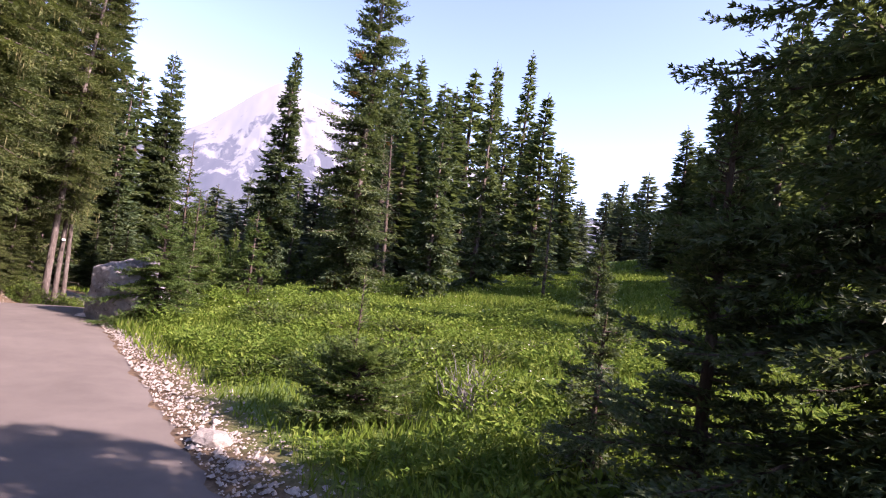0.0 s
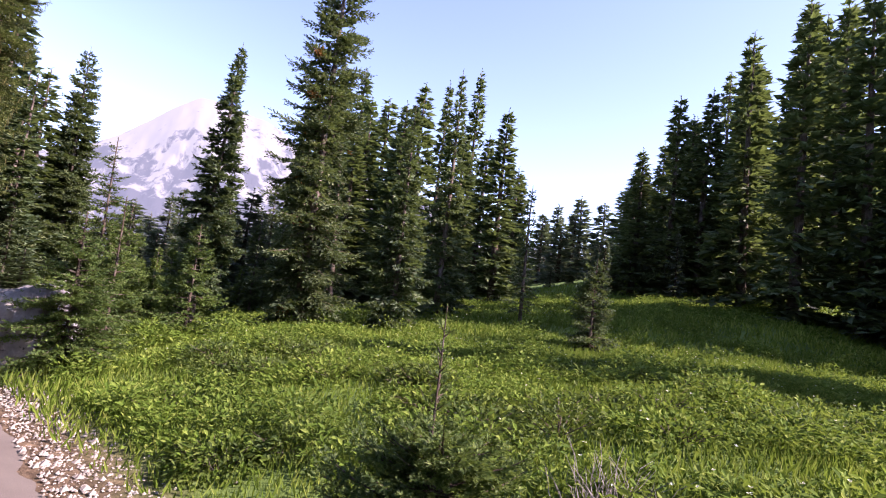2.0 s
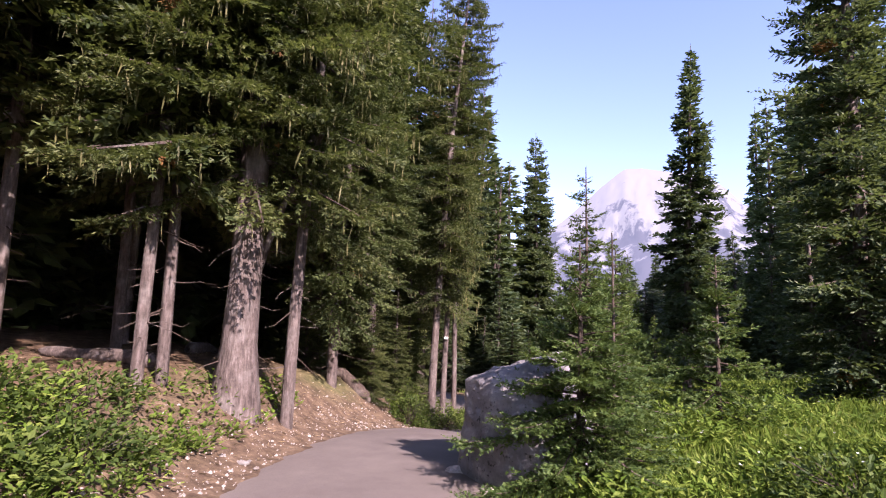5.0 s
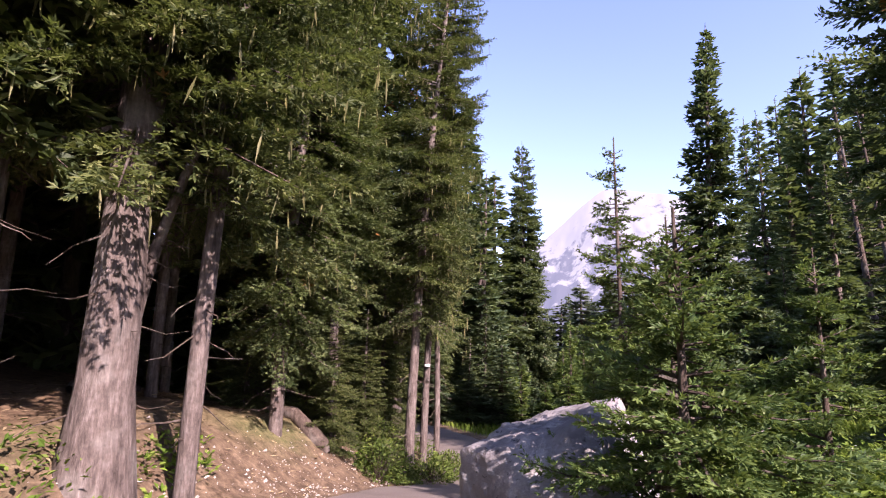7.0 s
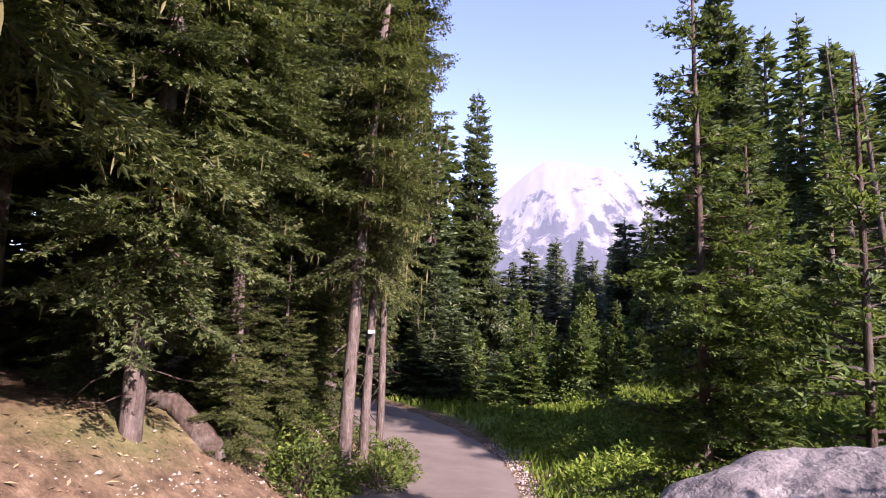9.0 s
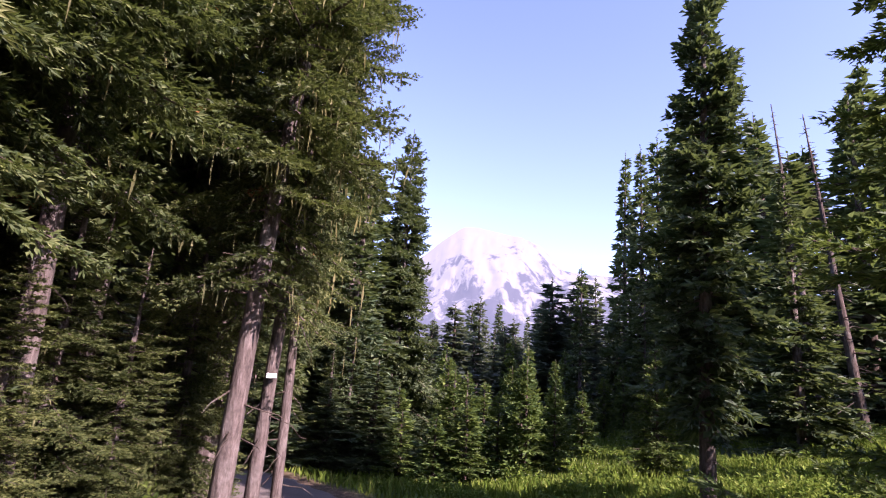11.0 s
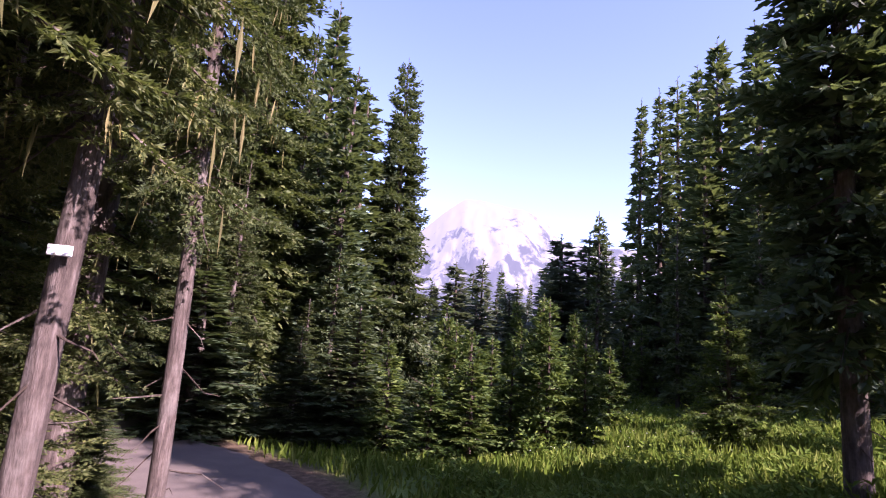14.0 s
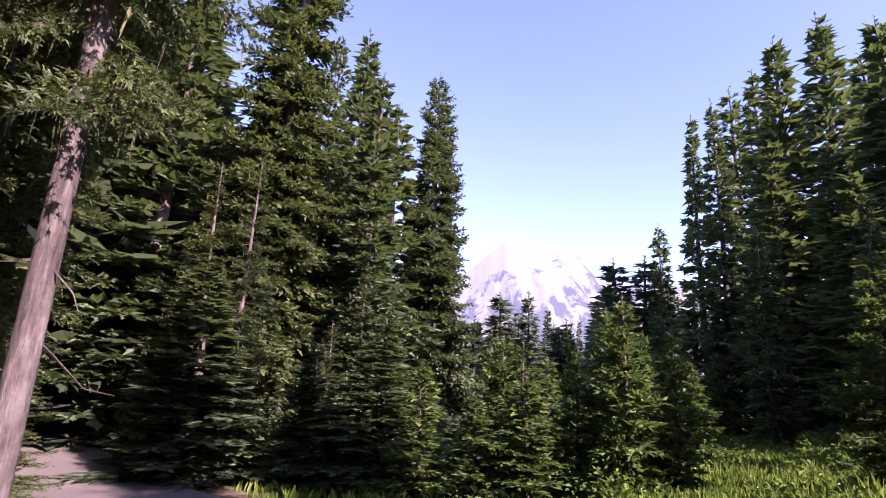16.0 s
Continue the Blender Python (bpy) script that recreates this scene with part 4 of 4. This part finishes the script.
def herbs():
    """Leafy clumps: each a whorl of leaves about a low stem."""
    cx, cy = np.concatenate([np.stack(scatter(14000, -9, 8, 0.5, 14)), np.stack(scatter(8000, -12, 14, 12, 30)), np.stack(scatter(1500, -17, -4, 20, 40)), np.stack(scatter(4500, -14, -4, 3, 22)), np.stack(scatter(2500, 8, 26, 5, 34))], 1)
    s, _ = off_path(cx, cy)
    p = patchy(cx, cy, 1.1, 1)
    meadow = (s > HALF + 0.7) & (p > -0.3)
    bank = (s < -HALF - 0.5) & (s > -4.2) & (patchy(cx, cy, 0.9, 5) > 0.25)
    bush = (s < -HALF - 0.35) & (np.hypot(cx + 7.9, cy - 7.3) < 1.0)
    bush |= (s < -HALF - 0.3) & (np.hypot((cx + 11.2), (cy - 15.9) / 1.6) < 1.0)
    keep = (meadow | bank | bush) & (np.hypot((cx + 6.9), (cy - 13.4) / 1.3) > 0.9)
    cx, cy, p = cx[keep], cy[keep], p[keep]
    n = len(cx)
    k = 17
    dist = np.hypot(cx + 3, cy - 4)
    tall = gs.uniform(0.1, 0.26, n) * (0.7 + 1.5 * np.clip(patchy(cx, cy, 1.7, 4) + 0.2, 0, 1))
    i = np.repeat(np.arange(n), k)
    a = gs.random(n * k) * 6.283
    rr = gs.random(n * k) ** 0.6 * 0.17
    x, y = cx[i] + rr * np.cos(a), cy[i] + rr * np.sin(a)
    z = land(cx, cy)[i] + tall[i] * gs.uniform(0.15, 1.0, n * k)
    way = np.stack([np.cos(a), np.sin(a), gs.normal(0.35, 0.45, n * k)], 1)
    up = np.stack([gs.normal(0, 0.4, n * k), gs.normal(0, 0.4, n * k), np.ones(n * k)], 1)
    size = gs.uniform(0.04, 0.085, n * k) * (1 + 0.03 * dist[i])
    v, f = sprays(np.stack([x, y, z], 1), way, up, size, size * 0.45)
    return tagged(new("meadow_herbs", mesh_of("meadow_herbs", v, f, HERB)), "low leafy green meadow herbs and huckleberry", "herbs", kind="stuff")


def flowers():
    x, y = np.concatenate([np.stack(scatter(500, -8, 7, 2, 14)), np.stack(scatter(700, -9, 9, 11, 24)), np.stack(scatter(300, -14, -6, 24, 38))], 1)
    s, _ = off_path(x, y)
    keep = (s > HALF + 0.9) & (patchy(x, y, 0.6, 8) > -0.1)
    x, y = x[keep], y[keep]
    n, k = len(x), 5
    top = land(x, y) + gs.uniform(0.22, 0.42, n)
    i = np.repeat(np.arange(n), k)
    a = gs.random(n * k) * 6.283
    way = np.stack([np.cos(a), np.sin(a), gs.uniform(0.1, 1, n * k)], 1)
    v, f = sprays(np.stack([x[i], y[i], top[i]], 1), way, np.array([0, 0, 1.0]) + 0 * way, 0.02, 0.014)
    return tagged(new("meadow_flowers", mesh_of("meadow_flowers", v, f, PETAL)), "scattered small white meadow flowers", "flowers", kind="stuff")


grass()
herbs()
flowers()


def shrub(x, y, radius, height, leaves, seed, label, leaf=HERB):
    """A leafy shrub: stems from one root, leaves on a dome."""
    g = np.random.default_rng(seed)
    root = tagged(new("shrub"), label, "shrub", "shrubs along the trail")
    n = max(14, leaves // 40)
    a = g.random(n) * 6.283
    d = np.stack([np.cos(a) * g.random(n) * radius, np.sin(a) * g.random(n) * radius, g.uniform(0.5, 0.95, n) * height], 1)
    q = np.linspace(0, 1, 4)
    v, f = tubes(d[:, None] * q[None, :, None] + g.normal(0, 0.015, (n, 4, 3)), (0.008 * (1 - 0.7 * q))[None] * np.ones((n, 1)), 3)
    tagged(part("stalk", mesh_of("stalk", v, f, TWIG), root), kind="stuff")
    w = unit(g.normal(0, 1, (leaves, 3)))
    w[:, 2] = np.abs(w[:, 2])
    lump = 1 + 0.22 * np.sin(5 * np.arctan2(w[:, 1], w[:, 0]) + seed) * np.sin(4 * w[:, 2] + seed)
    p = w * np.array([radius, radius, height]) * (g.uniform(0.45, 1.0, leaves) ** 0.5 * lump)[:, None]
    way = unit(w * np.array([1, 1, 0.3]) + g.normal(0, 0.45, (leaves, 3)))
    size = g.uniform(0.045, 0.09, leaves)
    v, f = sprays(p, way, np.array([0, 0, 1.0]) + g.normal(0, 0.4, (leaves, 3)), size, size * 0.55)
    part("foliage", mesh_of("foliage", v, f, leaf), root)
    root.matrix_basis = pose(x, y, land1(x, y) - 0.03)


BUSH = "bright green leafy huckleberry bush on the bank"
for n, (x, y, rad, h, k) in enumerate(((-8.3, 7.2, 0.65, 0.42, 1500), (-7.9, 6.5, 0.55, 0.34, 1200), (-8.9, 6.6, 0.7, 0.5, 1400), (-9.4, 7.6, 0.6, 0.4, 900), (-8.3, 5.6, 0.7, 0.4, 1000),
                                       (-11.5, 15.1, 0.5, 0.6, 1100), (-11.2, 15.9, 0.45, 0.5, 1000), (-11.4, 16.6, 0.45, 0.45, 900), (-12.2, 15.4, 0.6, 0.8, 1400), (-12.6, 17.2, 0.55, 0.6, 900),
                                       (-11.3, 14.6, 0.45, 0.7, 1500), (-12.3, 18.0, 0.4, 0.4, 700), (-13.2, 14.8, 0.6, 0.7, 1100))):
    shrub(x, y, rad, h, k, 80 + n, BUSH, BUSHLEAF)
for n, (x, y, rad, h, k) in enumerate(((0.9, 8.2, 0.8, 0.34, 1100), (-0.4, 8.0, 0.7, 0.3, 900), (2.2, 8.0, 0.8, 0.36, 1100), (3.6, 8.4, 0.7, 0.34, 900), (-1.6, 9.6, 0.7, 0.34, 900), (0.6, 10.4, 0.8, 0.3, 900), (4.4, 7.2, 0.6, 0.36, 800), (-3.4, 8.6, 0.6, 0.3, 800), (-2.3, 7.0, 0.5, 0.25, 700), (1.6, 6.6, 0.6, 0.28, 800), (-2.6, 11.6, 0.7, 0.35, 800), (-0.8, 12.6, 0.7, 0.35, 800))):
    shrub(x, y, rad, h, k, 120 + n, "low leafy green shrub clump in the sunny meadow")
clump = np.random.default_rng(77)
for n, (x, y) in enumerate(zip(clump.uniform(-3.5, 5.5, 34), clump.uniform(6.2, 12.5, 34))):
    if off_path(np.array([x]), np.array([y]))[0][0] > HALF + 0.9:
        shrub(x, y, clump.uniform(0.35, 0.7), clump.uniform(0.2, 0.36), 650, 160 + n, "dark green huckleberry clump low in the meadow", BUSHLEAF)


# ---- small things ----
def snag(x, y, height, lean):
    """A dead bleached fir: a bare tapering pole with short broken stubs."""
    g = np.random.default_rng(abs(int(x * 7 + y)))
    root = tagged(new("dead_tree"), "weathered dead fir pole with broken stubs on the slope", "dead tree")
    u = np.linspace(0, 1, 12)
    line = np.stack([lean[0] * u, lean[1] * u, u * height], 1)
    v, f = tubes(line[None], (0.13 * (1 - u) + 0.012)[None], 7)
    part("trunk", mesh_of("trunk", v, f, TWIG, True), root)
    n = 190
    t = g.uniform(0.12, 0.99, n)
    a = g.random(n) * 6.283
    ln = g.uniform(0.25, 0.95, n) * (1.15 - t)
    q = np.linspace(0, 1, 4)
    p = np.stack([np.interp(t, u, line[:, k]) for k in range(3)], 1)
    d = np.stack([np.cos(a), np.sin(a), g.normal(-0.15, 0.25, n)], 1)
    v, f = tubes(p[:, None] + d[:, None] * (ln[:, None] * q)[..., None], (0.014 * (1 - 0.8 * q))[None] * np.ones((n, 1)), 4)
    tagged(part("branchwork", mesh_of("branchwork", v, f, TWIG), root), kind="stuff")
    root.matrix_basis = pose(x, y, land1(x, y) - 0.1)


snag(-3.76, 29.5, 10.4, (-0.6, 0.4))
snag(-3.2, 28.3, 9.2, (-0.6, 0.5))


def bent_stem(x, y, reach, height, r0):
    """A thin living stem that bows out from beside the old trunk, with a few bare twigs."""
    g = np.random.default_rng(8)
    root = tagged(new("bent_tree"), "thin grey stem bowing out beside the old trunk", "tree")
    u = np.linspace(0, 1, 16)
    line = np.stack([reach[0] * u ** 2.2, reach[1] * u ** 2.2, height * u], 1)
    line[0, 2] = -0.2
    v, f = tubes(line[None], (r0 * (1 - 0.55 * u))[None], 9)
    part("trunk", mesh_of("trunk", v, f, BARK, True), root)
    n = 26
    t = g.uniform(0.4, 0.98, n)
    a = g.random(n) * 6.283
    q = np.linspace(0, 1, 5)
    p = np.stack([np.interp(t, u, line[:, k]) for k in range(3)], 1)
    d = np.stack([np.cos(a), np.sin(a), g.normal(-0.35, 0.3, n)], 1) * g.uniform(0.2, 0.7, n)[:, None]
    v, f = tubes(p[:, None] + d[:, None] * q[None, :, None] + g.normal(0, 0.02, (n, 5, 3)), (0.009 * (1 - 0.8 * q))[None] * np.ones((n, 1)), 4)
    tagged(part("branchwork", mesh_of("branchwork", v, f, TWIG), root), kind="stuff")
    root.matrix_basis = pose(x, y, land1(x, y) - 0.05)


bent_stem(-10.5, 9.95, (1.5, 0.1), 3.6, 0.075)
snag(-34, 104, 17, (0.3, 0.2))
snag(-30.5, 98, 16, (-0.2, 0.2))


def fallen_log(name, label, a, b, r0, r1, mat=BARK):
    k = np.linspace(0, 1, 14)
    a, b = np.array(a), np.array(b)
    line = a + (b - a) * k[:, None]
    line[:, 2] = land(line[:, 0], line[:, 1]) + r0 * 0.6
    line[:, 0] += 0.05 * np.sin(5 * k)
    rad = (r0 + (r1 - r0) * k) * (1 + 0.08 * np.sin(17 * k))
    rad[0] *= 0.3
    rad[-1] *= 0.3
    v, f = tubes(line[None], rad[None], 10)
    return tagged(new(name, mesh_of(name, v, f, mat, True)), label, "log")


fallen_log("fallen_log", "weathered fallen log half buried in the bank", (-13.4, 13.5, 0), (-11.6, 13.75, 0), 0.1, 0.14, TWIG)
fallen_log("fallen_log", "mossy fallen log deep in the forest shade", (-12.9, 10.4, 0), (-14.8, 12.2, 0), 0.13, 0.09)
fallen_log("fallen_log", "dark rotting log lying below the firs", (-10.9, 9.0, 0), (-12.9, 8.2, 0), 0.12, 0.08)
fallen_log("branch", "bleached fallen stick in the grass", (0.25, 4.05, 0), (0.45, 4.15, 0), 0.022, 0.012, DEADWOOD)
fallen_log("branch", "pale broken root beside the asphalt", (-8.75, 8.95, 0), (-8.72, 9.13, 0), 0.03, 0.015, DEADWOOD)


def dead_brush(x, y, width, height):
    g = np.random.default_rng(3)
    n = 90
    a = g.random(n) * 6.283
    reach = g.uniform(0.1, 1, n) * width
    q = np.linspace(0, 1, 5)
    base = np.stack([g.normal(0, 0.1, n), g.normal(0, 0.1, n), np.zeros(n)], 1)
    d = np.stack([np.cos(a) * reach, np.sin(a) * reach, g.uniform(0.25, 1, n) * height], 1)
    p = base[:, None] + d[:, None] * q[None, :, None] + g.normal(0, 0.02, (n, 5, 3))
    v, f = tubes(p, (0.006 * (1 - 0.7 * q))[None] * np.ones((n, 1)), 3)
    ob = tagged(new("dead_shrub", mesh_of("dead_shrub", v, f, DEADWOOD)), "grey leafless dead shrub tangled in the grass", "shrub")
    ob.matrix_basis = pose(x, y, land1(x, y))


dead_brush(0.4, 5.3, 0.4, 0.5)

# the white blaze nailed to a trunk
m, nt, out = material("white_paint")
pp = node(nt, "ShaderNodeBsdfPrincipled", Roughness=0.6)
wear = noise_tex(nt, 30.0, 5.0, 0.6, coords(nt))
nt.links.new(ramp(nt, wear.outputs[0], (0.3, (0.55, 0.54, 0.5)), (0.6, (0.8, 0.79, 0.76))).outputs[0], pp.inputs["Base Color"])
nt.links.new(pp.outputs[0], out.inputs[0])
bm = bmesh.new()
bmesh.ops.create_cube(bm, size=1.0)
bmesh.ops.scale(bm, vec=(0.11, 0.012, 0.055), verts=bm.verts)
bmesh.ops.bevel(bm, geom=list(bm.edges), offset=0.004, segments=1, affect="EDGES")
me = bpy.data.meshes.new("trail_marker")
bm.to_mesh(me)
bm.free()
me.materials.append(m)
marker = tagged(new("trail_marker", me), "small white trail marker plate nailed to a trunk", "sign")
marker.matrix_basis = pose(-11.93, 16.66, 0.8, 0, 0, 43)


def litter():
    """Fallen needles, twigs and bleached chips on the bank and the forest floor."""
    n = 16000
    x, y = gs.uniform(-16, -3, n), gs.uniform(2, 20, n)
    s, _ = off_path(x, y)
    keep = (s < -HALF - 0.05) & (s > -6)
    x, y = x[keep], y[keep]
    n = len(x)
    a = gs.random(n) * 6.283
    v, f = sprays(np.stack([x, y, land(x, y) + 0.012], 1), np.stack([np.cos(a), np.sin(a), gs.normal(0, 0.15, n)], 1), np.array([0, 0, 1.0]) + gs.normal(0, 0.25, (n, 3)), gs.uniform(0.03, 0.13, n), gs.uniform(0.006, 0.03, n))
    return tagged(new("forest_litter", mesh_of("forest_litter", v, f, LITTER)), "dry needles, twigs and chips on bare earth", "litter", kind="stuff")


litter()
